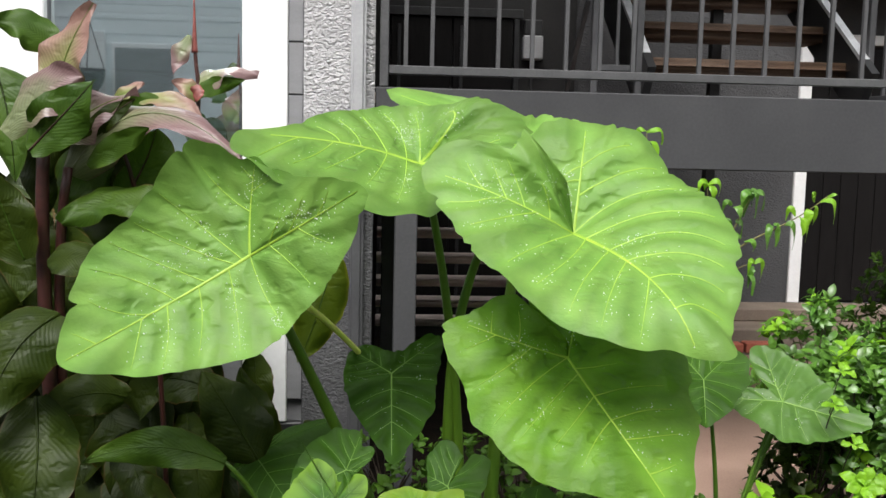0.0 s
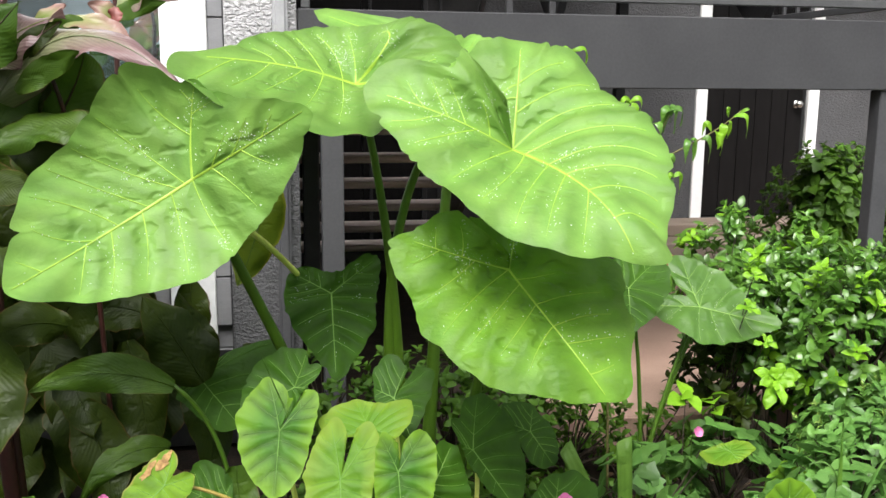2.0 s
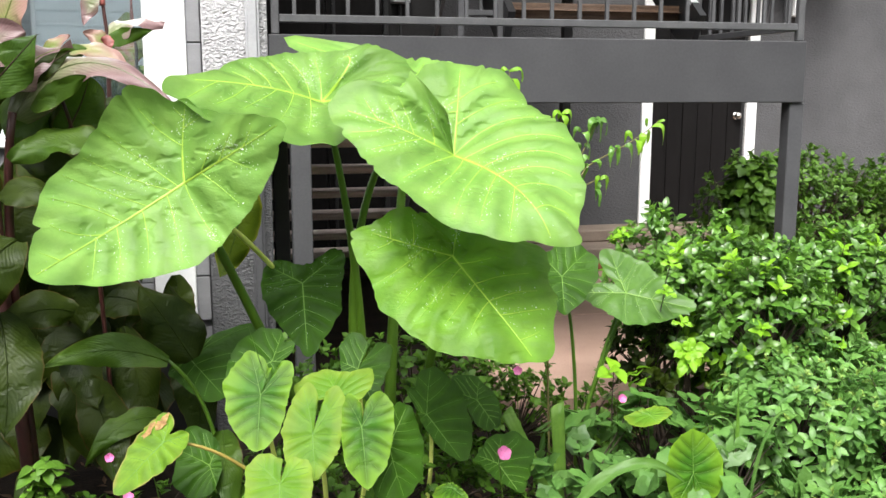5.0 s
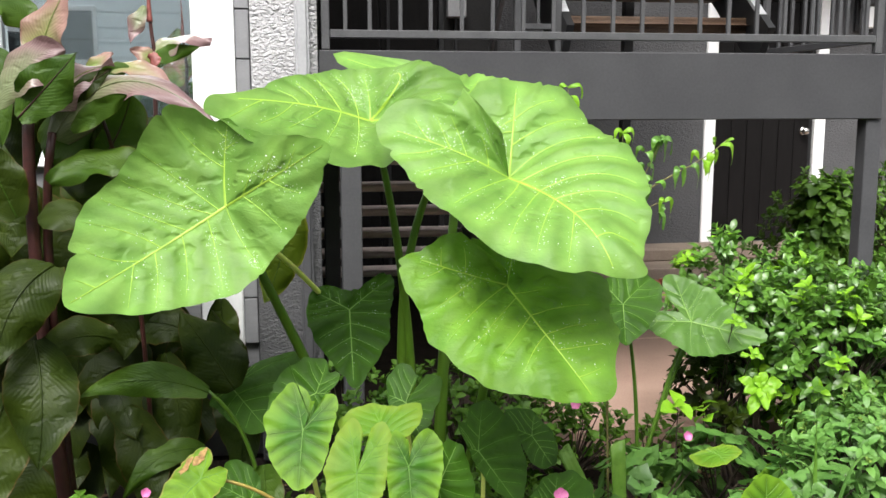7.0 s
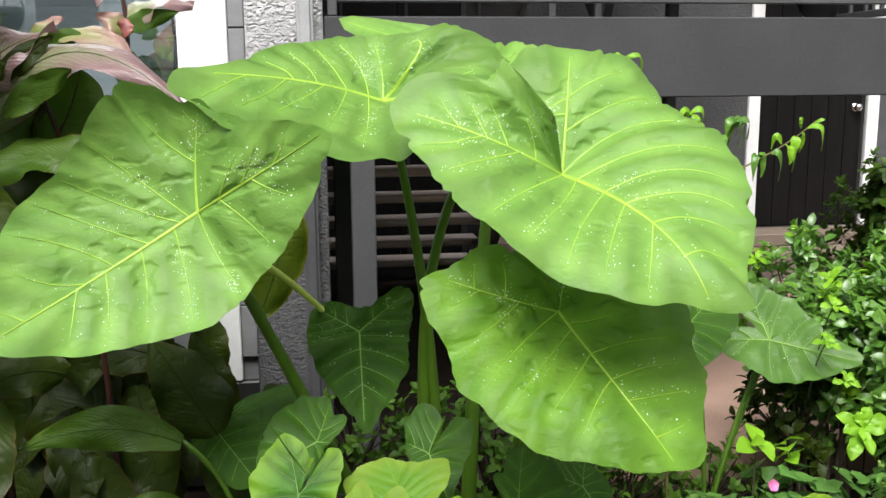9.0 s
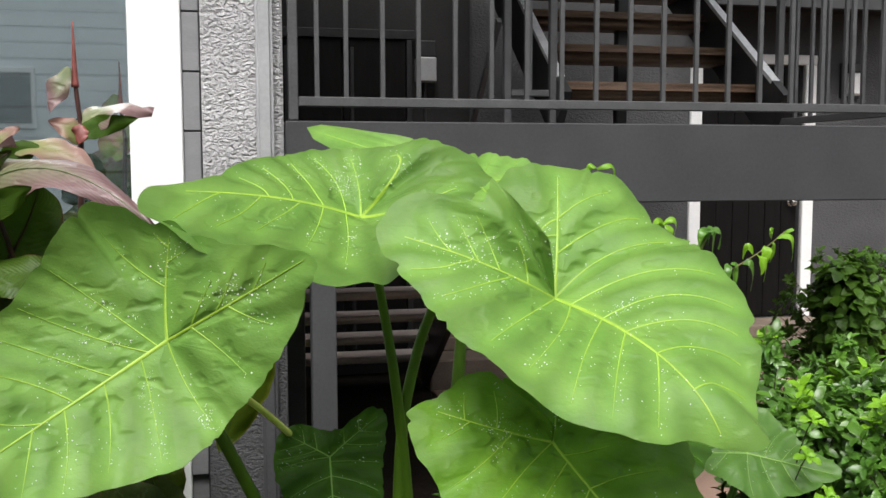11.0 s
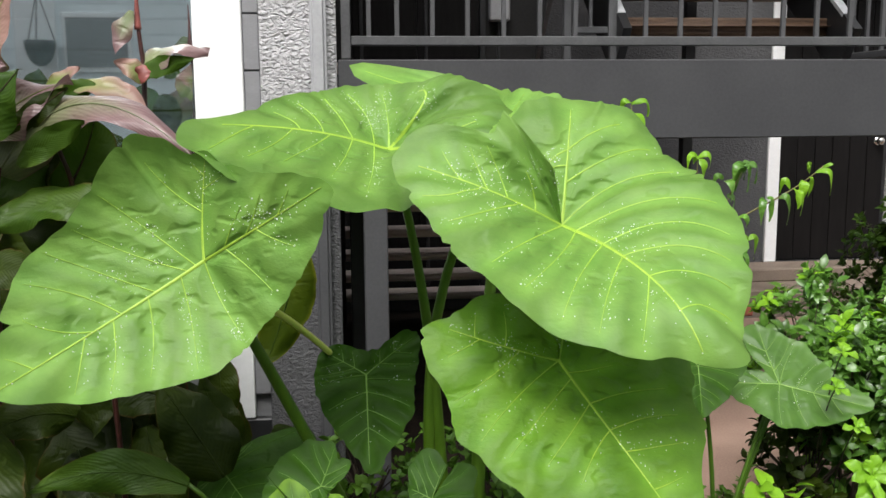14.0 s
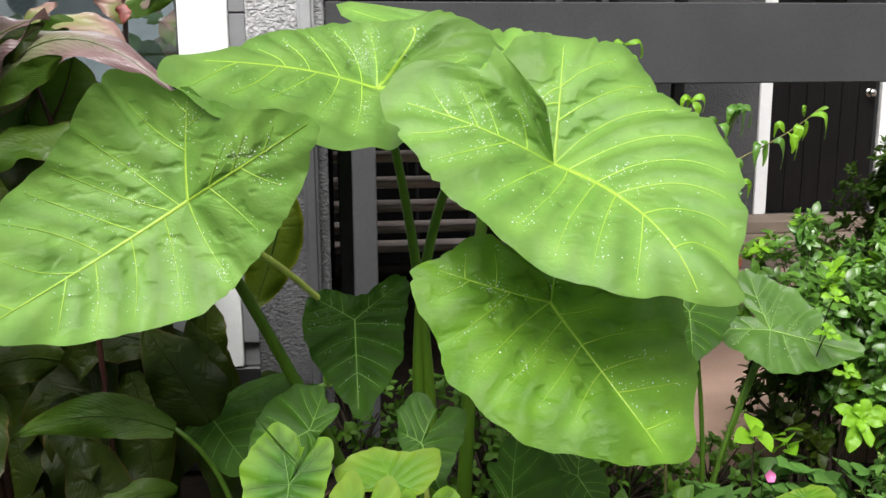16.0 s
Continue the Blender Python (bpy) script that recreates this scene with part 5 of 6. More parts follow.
CROWN = [((-0.690, 2.09, 1.681), (-0.745, 2.07, 1.735), (-0.809, 2.05, 1.740), 0.10, FACE, G_CANNAMID, 0.15, 0.2, None),
         ((-0.655, 2.03, 1.590), (-0.628, 2.01, 1.676), (-0.565, 2.00, 1.785), 0.125, (-0.25, -0.93, 0.2), G_CANNAMIX, 0.22, 0.1, G_CANNAMIX),
         ((-0.770, 2.00, 1.475), (-0.675, 1.97, 1.580), (-0.580, 1.96, 1.612), 0.14, (0.0, -0.85, 0.5), G_CANNAPINK, 0.15, 0.3, None),
         ((-0.705, 1.96, 1.440), (-0.618, 1.95, 1.530), (-0.548, 1.94, 1.605), 0.125, (-0.2, -0.97, 0.0), G_CANNAMID, 0.2, 0.2, G_REDSTEM),
         ((-0.650, 2.07, 1.385), (-0.452, 2.03, 1.535), (-0.215, 1.954, 1.420), 0.150, (0.05, -0.78, 0.62), G_CANNAPINK, 0.12, 0.5, G_CANNAPINK),
         ((-0.590, 2.02, 1.405), (-0.508, 2.00, 1.462), (-0.440, 1.99, 1.500), 0.062, (0.1, -1.0, 0.0), G_CANNAMID, 0.15, 0.2, None),
         ((-0.677, 2.08, 1.455), (-0.600, 2.07, 1.535), (-0.485, 2.08, 1.585), 0.13, TOP, G_CANNAPINK, 0.2, 0.2, G_CANNAMIX),
         ((-0.620, 2.05, 1.470), (-0.551, 2.05, 1.524), (-0.486, 2.05, 1.570), 0.055, (0.0, -1.0, 0.0), G_CANNA, 0.15, 0.2, G_REDSTEM),
         ((-0.532, 2.22, 1.584), (-0.438, 2.20, 1.575), (-0.350, 2.18, 1.525), 0.080, TOP, G_CANNAMIX, 0.15, 0.4, None),
         ((-0.545, 2.2, 1.54), (-0.500, 2.2, 1.57), (-0.455, 2.2, 1.57), 0.05, (0.0, -1.0, 0.1), G_CANNAMID, 0.15, 0.2, None),
         ((-0.600, 2.3, 1.575), (-0.559, 2.3, 1.605), (-0.525, 2.3, 1.625), 0.04, FACE, G_CANNAMIX, 0.15, 0.2, None),
         ((-0.555, 2.14, 1.30), (-0.490, 2.13, 1.40), (-0.450, 2.11, 1.500), 0.20, (0.1, -0.97, 0.2), G_CANNAMID, 0.12, 0.1, G_REDSTEM),
         ((-0.430, 2.04, 1.325), (-0.540, 2.02, 1.325), (-0.650, 2.00, 1.270), 0.13, TOP, G_CANNAMID, 0.2, 0.3, None),
         ((-0.65, 2.12, 1.45), (-0.62, 2.1, 1.366), (-0.57, 2.09, 1.29), 0.15, FACE, G_CANNAMID, 0.2, 0.3, None),
         ((-0.735, 2.00, 1.180), (-0.772, 1.98, 1.296), (-0.797, 1.96, 1.400), 0.12, (0.3, -0.93, 0.1), G_CANNA, 0.2, 0.0, G_CANNAMID),
         ((-0.80, 2.2, 1.50), (-0.76, 2.18, 1.42), (-0.74, 2.15, 1.28), 0.16, FACE, G_CANNA, 0.15, 0.2, None),
         ((-0.62, 2.16, 1.30), (-0.60, 2.14, 1.37), (-0.53, 2.13, 1.44), 0.13, FACE, G_CANNA, 0.12, 0.1, None),
         ((-0.69, 2.02, 1.17), (-0.60, 1.98, 1.185), (-0.52, 1.96, 1.14), 0.09, FACE, G_CANNA, 0.2, 0.2, None),
         ((-0.62, 2.12, 1.25), (-0.54, 2.12, 1.23), (-0.46, 2.12, 1.18), 0.10, FACE, G_CANNA, 0.2, 0.2, None),
         ((-0.86, 2.2, 1.28), (-0.80, 2.16, 1.20), (-0.79, 2.12, 1.05), 0.18, FACE, G_CANNA, 0.12, 0.2, None),
         ((-0.56, 2.22, 1.22), (-0.50, 2.2, 1.12), (-0.52, 2.17, 0.98), 0.17, FACE, G_CANNA, 0.12, 0.2, None),
         ((-0.44, 2.22, 1.43), (-0.41, 2.2, 1.32), (-0.43, 2.18, 1.16), 0.17, FACE, G_CANNA, 0.12, 0.2, None),
         ((-0.66, 2.25, 1.36), (-0.60, 2.23, 1.28), (-0.58, 2.2, 1.12), 0.18, FACE, G_CANNA, 0.12, 0.2, None),
         ((-0.85, 2.15, 1.64), (-0.81, 2.12, 1.52), (-0.79, 2.1, 1.36), 0.15, FACE, G_CANNAMID, 0.12, 0.2, G_CANNA),
         ((-0.74, 2.18, 1.60), (-0.72, 2.16, 1.50), (-0.73, 2.14, 1.36), 0.13, FACE, G_CANNA, 0.12, 0.2, None),
         ((-0.02, 2.36, 1.16), (-0.065, 2.33, 0.99), (-0.115, 2.30, 0.865), 0.14, FACE, G_YELLOWING, 0.1, 0.2, G_CANNAMID),
         ((-0.72, 2.2, 1.16), (-0.66, 2.18, 1.06), (-0.64, 2.14, 0.92), 0.18, FACE, G_CANNA, 0.12, 0.2, None)]
for k, (a, b, c, w, nn, mt, fd, cu, rb) in enumerate(CROWN):
    lance(canna, a, b, c, w, nn, mt, fd, cu, n=24, m=10, rib=rb, seed=1.0 + k)
# hanging lower foliage
LOWER = [((-0.64, 1.95, 1.06), (-0.715, 1.85, 0.98), (-0.76, 1.8, 0.82), 0.18, G_CANNA), ((-0.70, 1.95, 0.86), (-0.665, 1.85, 0.73), (-0.672, 1.8, 0.56), 0.19, G_CANNA),
         ((-0.53, 2.1, 0.82), (-0.62, 2.05, 0.84), (-0.72, 2.0, 0.80), 0.12, G_CANNA), ((-0.262, 1.97, 0.69), (-0.43, 1.95, 0.74), (-0.60, 1.95, 0.70), 0.095, G_CANNAMID),
         ((-0.20, 2.1, 0.655), (-0.27, 2.12, 0.77), (-0.35, 2.15, 0.88), 0.18, G_CANNA), ((-0.34, 2.3, 0.78), (-0.46, 2.3, 0.82), (-0.58, 2.25, 0.80), 0.14, G_CANNA),
         ((-0.56, 2.2, 0.70), (-0.52, 2.15, 0.60), (-0.48, 2.1, 0.52), 0.12, G_CANNA), ((-0.52, 2.15, 0.60), (-0.46, 2.1, 0.45), (-0.44, 2.05, 0.30), 0.15, G_CANNA),
         ((-0.42, 2.3, 0.72), (-0.38, 2.25, 0.55), (-0.36, 2.2, 0.38), 0.16, G_CANNA), ((-0.33, 2.5, 1.05), (-0.36, 2.5, 0.94), (-0.37, 2.45, 0.84), 0.15, G_CANNAMID),
         ((-0.19, 2.35, 0.64), (-0.25, 2.35, 0.74), (-0.28, 2.35, 0.84), 0.10, G_CANNA), ((-0.30, 2.15, 0.46), (-0.42, 2.1, 0.46), (-0.52, 2.05, 0.36), 0.08, G_CANNAMID),
         ((-0.66, 1.9, 0.42), (-0.60, 1.85, 0.30), (-0.58, 1.8, 0.14), 0.13, G_CANNA), ((-0.78, 1.95, 0.72), (-0.82, 1.9, 0.55), (-0.84, 1.85, 0.38), 0.2, G_CANNA),
         ((-0.12, 2.0, 0.46), (-0.11, 1.96, 0.34), (-0.09, 1.9, 0.20), 0.10, G_CANNAMID), ((-0.86, 2.2, 1.2), (-0.92, 2.15, 1.05), (-0.95, 2.1, 0.85), 0.2, G_CANNA),
         ((-0.62, 2.3, 1.1), (-0.56, 2.3, 1.0), (-0.54, 2.25, 0.86), 0.18, G_CANNA), ((-0.44, 2.35, 1.12), (-0.42, 2.32, 1.0), (-0.45, 2.3, 0.86), 0.15, G_CANNA),
         ((-0.40, 2.5, 1.1), (-0.36, 2.5, 1.0), (-0.37, 2.45, 0.86), 0.15, G_CANNA), ((-0.75, 2.4, 0.9), (-0.7, 2.4, 0.7), (-0.72, 2.35, 0.5), 0.22, G_CANNA),
         ((-0.275, 2.62, 0.82), (-0.265, 2.60, 0.70), (-0.25, 2.58, 0.56), 0.11, G_CANNA),
         ((-0.25, 2.4, 0.6), (-0.2, 2.35, 0.45), (-0.22, 2.3, 0.28), 0.16, G_CANNA), ((-0.12, 2.5, 0.62), (-0.06, 2.5, 0.52), (-0.02, 2.45, 0.36), 0.12, G_CANNA)]
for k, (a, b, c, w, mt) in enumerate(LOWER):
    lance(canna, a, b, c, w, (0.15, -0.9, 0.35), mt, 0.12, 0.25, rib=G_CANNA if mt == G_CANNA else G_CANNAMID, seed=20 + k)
# Filler leaves behind the stalks, all in the shaded green.
fill = random.Random(31)
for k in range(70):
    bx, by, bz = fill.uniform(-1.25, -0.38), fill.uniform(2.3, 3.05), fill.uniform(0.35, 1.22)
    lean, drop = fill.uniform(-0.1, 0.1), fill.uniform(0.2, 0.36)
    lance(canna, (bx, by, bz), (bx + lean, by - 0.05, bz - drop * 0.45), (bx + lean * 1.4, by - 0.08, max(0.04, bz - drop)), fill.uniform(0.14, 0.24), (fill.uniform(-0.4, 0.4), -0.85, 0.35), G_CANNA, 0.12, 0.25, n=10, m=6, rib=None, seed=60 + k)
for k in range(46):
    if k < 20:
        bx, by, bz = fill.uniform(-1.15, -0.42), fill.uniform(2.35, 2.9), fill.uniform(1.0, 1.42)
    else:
        # Unseen leaves farther left, added to shade the lower foliage.
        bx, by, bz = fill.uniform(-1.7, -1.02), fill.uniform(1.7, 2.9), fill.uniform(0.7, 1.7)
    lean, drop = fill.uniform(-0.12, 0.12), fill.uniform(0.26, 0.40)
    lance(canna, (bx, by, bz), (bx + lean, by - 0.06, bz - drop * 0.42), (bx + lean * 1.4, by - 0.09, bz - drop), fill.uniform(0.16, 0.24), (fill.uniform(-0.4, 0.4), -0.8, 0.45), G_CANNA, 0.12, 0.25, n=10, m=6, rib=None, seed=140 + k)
stalk(canna, ((-0.10, 2.05, 0.0), (-0.12, 2.05, 0.35), (-0.14, 2.05, 0.55), (-0.262, 1.98, 0.69)), 0.008, 0.005, G_STEMDARK, "stem")

bud_canna = holder("canna_in_bud", (-0.49, 2.86, 0.0), "slender canna stalk with curled bronze leaves and red bud", "plant")
stalk(bud_canna, ((-0.50, 2.9, 0.0), (-0.51, 2.9, 0.8), (-0.50, 2.86, 1.3), (-0.485, 2.86, 1.66)), 0.011, 0.008, G_REDSTEM, "stem", "slender dark red stem")
stalk(bud_canna, ((-0.485, 2.86, 1.64), (-0.49, 2.86, 1.70), (-0.496, 2.86, 1.74), (-0.497, 2.86, 1.79)), 0.007, 0.006, G_REDSTEM, "bud_stem")
stalk(bud_canna, ((-0.497, 2.86, 1.76), (-0.499, 2.86, 1.80), (-0.496, 2.86, 1.84), (-0.499, 2.86, 1.94)), 0.011, 0.002, G_BUD, "bud", "pointed orange red flower bud")
lance(bud_canna, (-0.482, 2.85, 1.650), (-0.395, 2.83, 1.705), (-0.288, 2.82, 1.690), 0.120, (0.0, -0.55, 0.83), G_CANNAPINK, 0.15, 0.5, rib=None, seed=50)
lance(bud_canna, (-0.487, 2.84, 1.635), (-0.425, 2.81, 1.652), (-0.325, 2.79, 1.672), 0.060, (0.0, -1.0, 0.1), G_CANNAMID, 0.15, 0.2, rib=None, seed=51)
lance(bud_canna, (-0.475, 2.84, 1.610), (-0.512, 2.82, 1.645), (-0.562, 2.82, 1.660), 0.065, FACE, G_CANNAMIX, 0.2, 0.2, rib=None, seed=52)
lance(bud_canna, (-0.480, 2.83, 1.655), (-0.482, 2.82, 1.630), (-0.487, 2.82, 1.600), 0.045, FACE, G_BUD, 0.2, 0.2, rib=None, seed=54)
lance(bud_canna, (-0.512, 2.86, 1.815), (-0.540, 2.85, 1.750), (-0.563, 2.84, 1.685), 0.056, (-0.2, -0.95, 0.1), G_CANNAPINK, 0.35, 0.2, rib=None, seed=53)


# ---- leafy shrubs ----
def leaf_quad(p, d, side, up, length, width, cup=0.18):
    """A small cupped leaf of ten faces, rounded in outline."""
    verts, faces = [p], []
    for s, w in ((0.14, 0.28), (0.36, 0.48), (0.62, 0.46), (0.84, 0.27)):
        c = p + d * length * s + up * length * (0.05 * math.sin(3.1 * s) - cup * s * s)
        verts += [c + side * width * w + up * width * 0.30 * w, c, c - side * width * w + up * width * 0.30 * w]
    verts.append(p + d * length - up * length * cup)
    faces = [(0, 1, 2), (0, 2, 3)]
    for i in (1, 4, 7):
        faces += [(i, i + 3, i + 4, i + 1), (i + 1, i + 4, i + 5, i + 2)]
    return verts, faces + [(10, 13, 11), (11, 13, 12)]


def lobed_leaf(p, d, side, up, length, width, cup=0.12):
    """A heart-shaped leaf with shallow angular lobes, folded a little along the rib."""
    rim = ((0.10, 0.20), (-0.12, 0.42), (0.10, 0.62), (0.34, 0.52), (0.52, 0.50), (0.74, 0.22), (1.0, 0.0))
    verts = [p + d * length * 0.08, p + d * length * 0.5 + up * length * 0.03]
    for s in (1, -1):
        verts += [p + d * length * a + side * width * b * s + up * length * (0.07 * b - cup * a * a) for a, b in rim]
    faces = []
    for o in (2, 9):
        faces += [(0, o, o + 1, o + 2), (0, o + 2, o + 3, 1), (1, o + 3, o + 4), (1, o + 4, o + 5), (1, o + 5, o + 6)]
    return verts, [f if o < 5 else tuple(reversed(f)) for o, f in enumerate(faces)]


def whorl(rnd, p, axis, count, length, width, spread=(35, 75), droop=0.0, form=None):
    axis = axis.normalized()
    e1 = axis.orthogonal().normalized()
    e2 = axis.cross(e1)
    out = []
    start = rnd.uniform(0, 6.28)
    for k in range(count):
        a = start + k * 2.4
        tilt = radians(rnd.uniform(*spread))
        o = e1 * math.cos(a) + e2 * math.sin(a)
        d = (axis * math.cos(tilt) + o * math.sin(tilt) + Vector((0, 0, -droop))).normalized()
        side = d.cross(axis)
        side = side.normalized() if side.length > 1e-4 else e1
        up = side.cross(d)
        s = rnd.uniform(0.7, 1.15)
        out.append((form or leaf_quad)(p - axis * 0.006 * k * length / 0.04, d, side, up, length * s, width * s))
    return out


def shrub(name, blobs, shoots, count, length, width, mat, label, category, seed=1, root=None, spread=(35, 75), twig=0.0025, light=None, light_share=0.0, droop=0.0, kind="", inner=0.55, form=None, tufts=0.0):
    """Branches from the root to shoots spread over (and inside) the blobs; each shoot ends in a whorl of leaves."""
    rnd = random.Random(seed)
    root = Vector(root or (blobs[0][0], blobs[0][1], 0.0))
    th = holder(name, root, label, category, "", kind)
    leaves, shoots_light, wood = [], [], []
    total = sum(b[3] * b[4] * b[5] for b in blobs)
    for cx, cy, cz, rx, ry, rz in blobs:
        n = int(shoots * rx * ry * rz / total)
        for _ in range(n):
            v = Vector((rnd.gauss(0, 1), rnd.gauss(0, 1), rnd.gauss(0.25, 1))).normalized()
            q = rnd.uniform(inner, 1.0) + 0.10 * noise.noise(Vector((v.x * 3 + cx, v.y * 3, v.z * 3)))
            p = Vector((cx + v.x * rx * q, cy + v.y * ry * q, max(0.03, cz + v.z * rz * q)))
            axis = Vector((v.x + rnd.gauss(0, 0.3), v.y + rnd.gauss(0, 0.3) - 0.15, v.z * 0.6 + 0.75))
            target = shoots_light if rnd.random() < light_share and q > 0.8 else leaves
            target.extend(whorl(rnd, p, axis, count, length, width, spread, droop, form))
            if tufts and rnd.random() < tufts and q > 0.7:
                shoots_light.extend(whorl(rnd, p + axis.normalized() * 0.012, axis, 6, length * 0.42, width * 0.34, (15, 65)))
            if rnd.random() < 0.4:
                c = Vector((cx, cy, max(0.05, cz - rz * 0.6)))
                wood.append(tube(bez(p, p - axis.normalized() * 0.06, c.lerp(p, 0.45), c.lerp(p, 0.15), 4), [twig * 0.6, twig * 0.8, twig, twig * 1.4, twig * 1.8], 4))
        c = Vector((cx, cy, max(0.05, cz - rz * 0.6)))
        for k in range(4 if rx > 0.1 else 1):
            a = rnd.uniform(0, 6.28)
            e = Vector((cx + rx * 0.5 * math.cos(a), cy + ry * 0.5 * math.sin(a), cz))
            wood.append(tube(bez((c.x + 0.03 * k, c.y, 0.0), (c.x, c.y, c.z), c.lerp(e, 0.5), e, 5), [twig * 3.4, twig * 3, twig * 2.6, twig * 2, twig * 1.5, twig], 5))
    joined("foliage", leaves, mat, th, True, kind="stuff")
    if shoots_light:
        joined("fresh_growth", shoots_light, light, th, True, "lime green fresh shoots", kind="stuff")
    joined("branchwork", wood, G_WOOD, th, True, kind="stuff")
    return th


shrub("glossy_shrub", [(1.95, 2.75, 0.54, 0.48, 0.30, 0.36), (2.45, 2.72, 0.55, 0.45, 0.32, 0.36), (2.95, 2.65, 0.54, 0.42, 0.35, 0.38), (1.68, 2.62, 0.62, 0.26, 0.16, 0.24), (1.95, 2.45, 0.56, 0.35, 0.18, 0.30), (1.72, 2.95, 0.70, 0.28, 0.12, 0.27), (3.4, 2.75, 0.5, 0.4, 0.35, 0.38)], 2900, 6, 0.052, 0.027, G_SHRUB, "dense garden shrub with small glossy green leaves", "shrub", 3, light=G_SHRUBLIGHT, light_share=0.16)
shrub("shrub_leader", [(1.59, 2.72, 0.93, 0.045, 0.045, 0.10)], 16, 7, 0.040, 0.017, G_SHRUB, "upright leafy shoot rising above the shrub", "shrub", 5, root=(1.59, 2.72, 0.0), inner=0.1, twig=0.0008)
shrub("shrub_leader", [(1.98, 2.90, 0.90, 0.05, 0.05, 0.10)], 16, 7, 0.040, 0.017, G_SHRUB, "upright leafy shoot rising above the shrub", "shrub", 6, root=(1.98, 2.9, 0.0), inner=0.1, twig=0.0008)
shrub("clipped_hedge", [(3.3, 4.35, 0.62, 0.72, 0.36, 0.52), (4.3, 4.4, 0.62, 0.75, 0.38, 0.50), (5.3, 4.45, 0.62, 0.8, 0.38, 0.48)], 3800, 5, 0.044, 0.025, G_HEDGE, "clipped green hedge in front of the grey wall", "hedge", 8)
shrub("broadleaf_bush", [(2.80, 4.05, 0.80, 0.165, 0.18, 0.34)], 170, 5, 0.075, 0.055, G_HEDGE, "bush with broad rounded green leaves beside the post", "bush", 9, droop=0.25)
def rosette(x, y, z, axis, length, width, count, label):
    """A whorl of blunt spoon-shaped leaves on a thin stem."""
    th = holder("rosette_shoot", (x, y, 0.0), label, "shoot")
    ax = Vector(axis).normalized()
    e1 = ax.orthogonal().normalized()
    e2 = ax.cross(e1)
    rnd = random.Random(int(x * 1000))
    c = Vector((x, y, z))
    for k in range(count):
        a = 2.4 * k + rnd.uniform(-0.2, 0.2)
        o = e1 * math.cos(a) + e2 * math.sin(a)
        tilt = radians(86 - 46 * k / count)
        d = ax * math.cos(tilt) + o * math.sin(tilt)
        size = length * (1.0 - 0.45 * k / count)
        lance(th, c + ax * 0.002 * k, c + d * size * 0.55 + ax * 0.006, c + d * size - Vector((0, 0, 0.12 * size)), width * size / length, ax, G_SHRUBLIGHT, 0.12, 0.1, n=10, m=6, rib=None, ripple=0.002, seed=rnd.uniform(0, 9), blunt=0.8, late=1.55)
    joined("stem", [tube(bez((x + 0.10, y + 0.28, z * 0.35), (x + 0.08, y + 0.25, z * 0.6), c - ax * 0.06, c, 8), 0.0018, 5)], G_WOOD, th)


rosette(1.43, 2.09, 0.575, (-0.2, -0.75, 0.6), 0.085, 0.042, 9, "lime green rosette of blunt spoon shaped leaves")
ROSETTES = [(1.468, 0.84), (1.453, 0.736), (1.521, 0.618)]
for x, z in ROSETTES:
    rosette(x, 2.32, z, (0.1, -0.6, 0.8), 0.050, 0.024, 6, "small lime green rosette of blunt leaves")

# soft herbs carpeting the bed
shrub("herb_patch", [(1.85, 2.1, 0.26, 0.38, 0.32, 0.26), (2.3, 1.95, 0.27, 0.42, 0.35, 0.28), (2.15, 2.4, 0.28, 0.45, 0.2, 0.25), (1.9, 1.5, 0.16, 0.4, 0.25, 0.19)], 1250, 6, 0.050, 0.023, G_HERB, "patch of soft pale green pointed herbs", "herbs", 14, spread=(40, 85), kind="stuff", light=G_TUFT, tufts=0.5)
shrub("herb_patch", [(1.12, 2.2, 0.20, 0.22, 0.22, 0.20), (1.38, 2.25, 0.24, 0.24, 0.2, 0.20), (0.95, 1.85, 0.14, 0.25, 0.22, 0.20), (1.25, 1.75, 0.16, 0.30, 0.25, 0.22), (1.5, 1.9, 0.2, 0.25, 0.25, 0.22)], 210, 3, 0.062, 0.064, G_HERB, "trailing herb with angular heart shaped leaves", "herbs", 15, spread=(50, 95), kind="stuff", form=lobed_leaf)
shrub("climbing_shoot", [(1.25, 2.3, 0.47, 0.02, 0.02, 0.03), (1.35, 2.3, 0.45, 0.02, 0.02, 0.03)], 4, 3, 0.075, 0.055, G_SHRUBLIGHT, "slender shoot with pale heart shaped leaves", "shoot", 26, root=(1.28, 2.3, 0.0), spread=(60, 95), inner=0.1, twig=0.0008)
shrub("herb_patch", [(-0.60, 1.86, 0.34, 0.05, 0.06, 0.15), (-0.53, 1.84, 0.22, 0.06, 0.05, 0.12)], 30, 5, 0.055, 0.034, G_HEDGE, "dull cut-leaved herb below the cannas", "herbs", 16, spread=(50, 105), kind="stuff", droop=0.35, twig=0.0012)
shrub("ground_greens", [(0.3, 2.1, 0.12, 0.7, 0.45, 0.22), (-0.5, 2.0, 0.08, 0.6, 0.4, 0.16), (0.6, 2.75, 0.22, 0.55, 0.22, 0.34), (0.15, 2.85, 0.35, 0.2, 0.15, 0.2), (1.02, 2.75, 0.16, 0.26, 0.2, 0.24), (1.35, 2.8, 0.10, 0.3, 0.2, 0.18), (0.75, 2.62, 0.26, 0.26, 0.2, 0.26)], 1300, 5, 0.038, 0.024, G_HEDGE, "small dark weeds filling the bed below the leaves", "weeds", 17, kind="stuff")
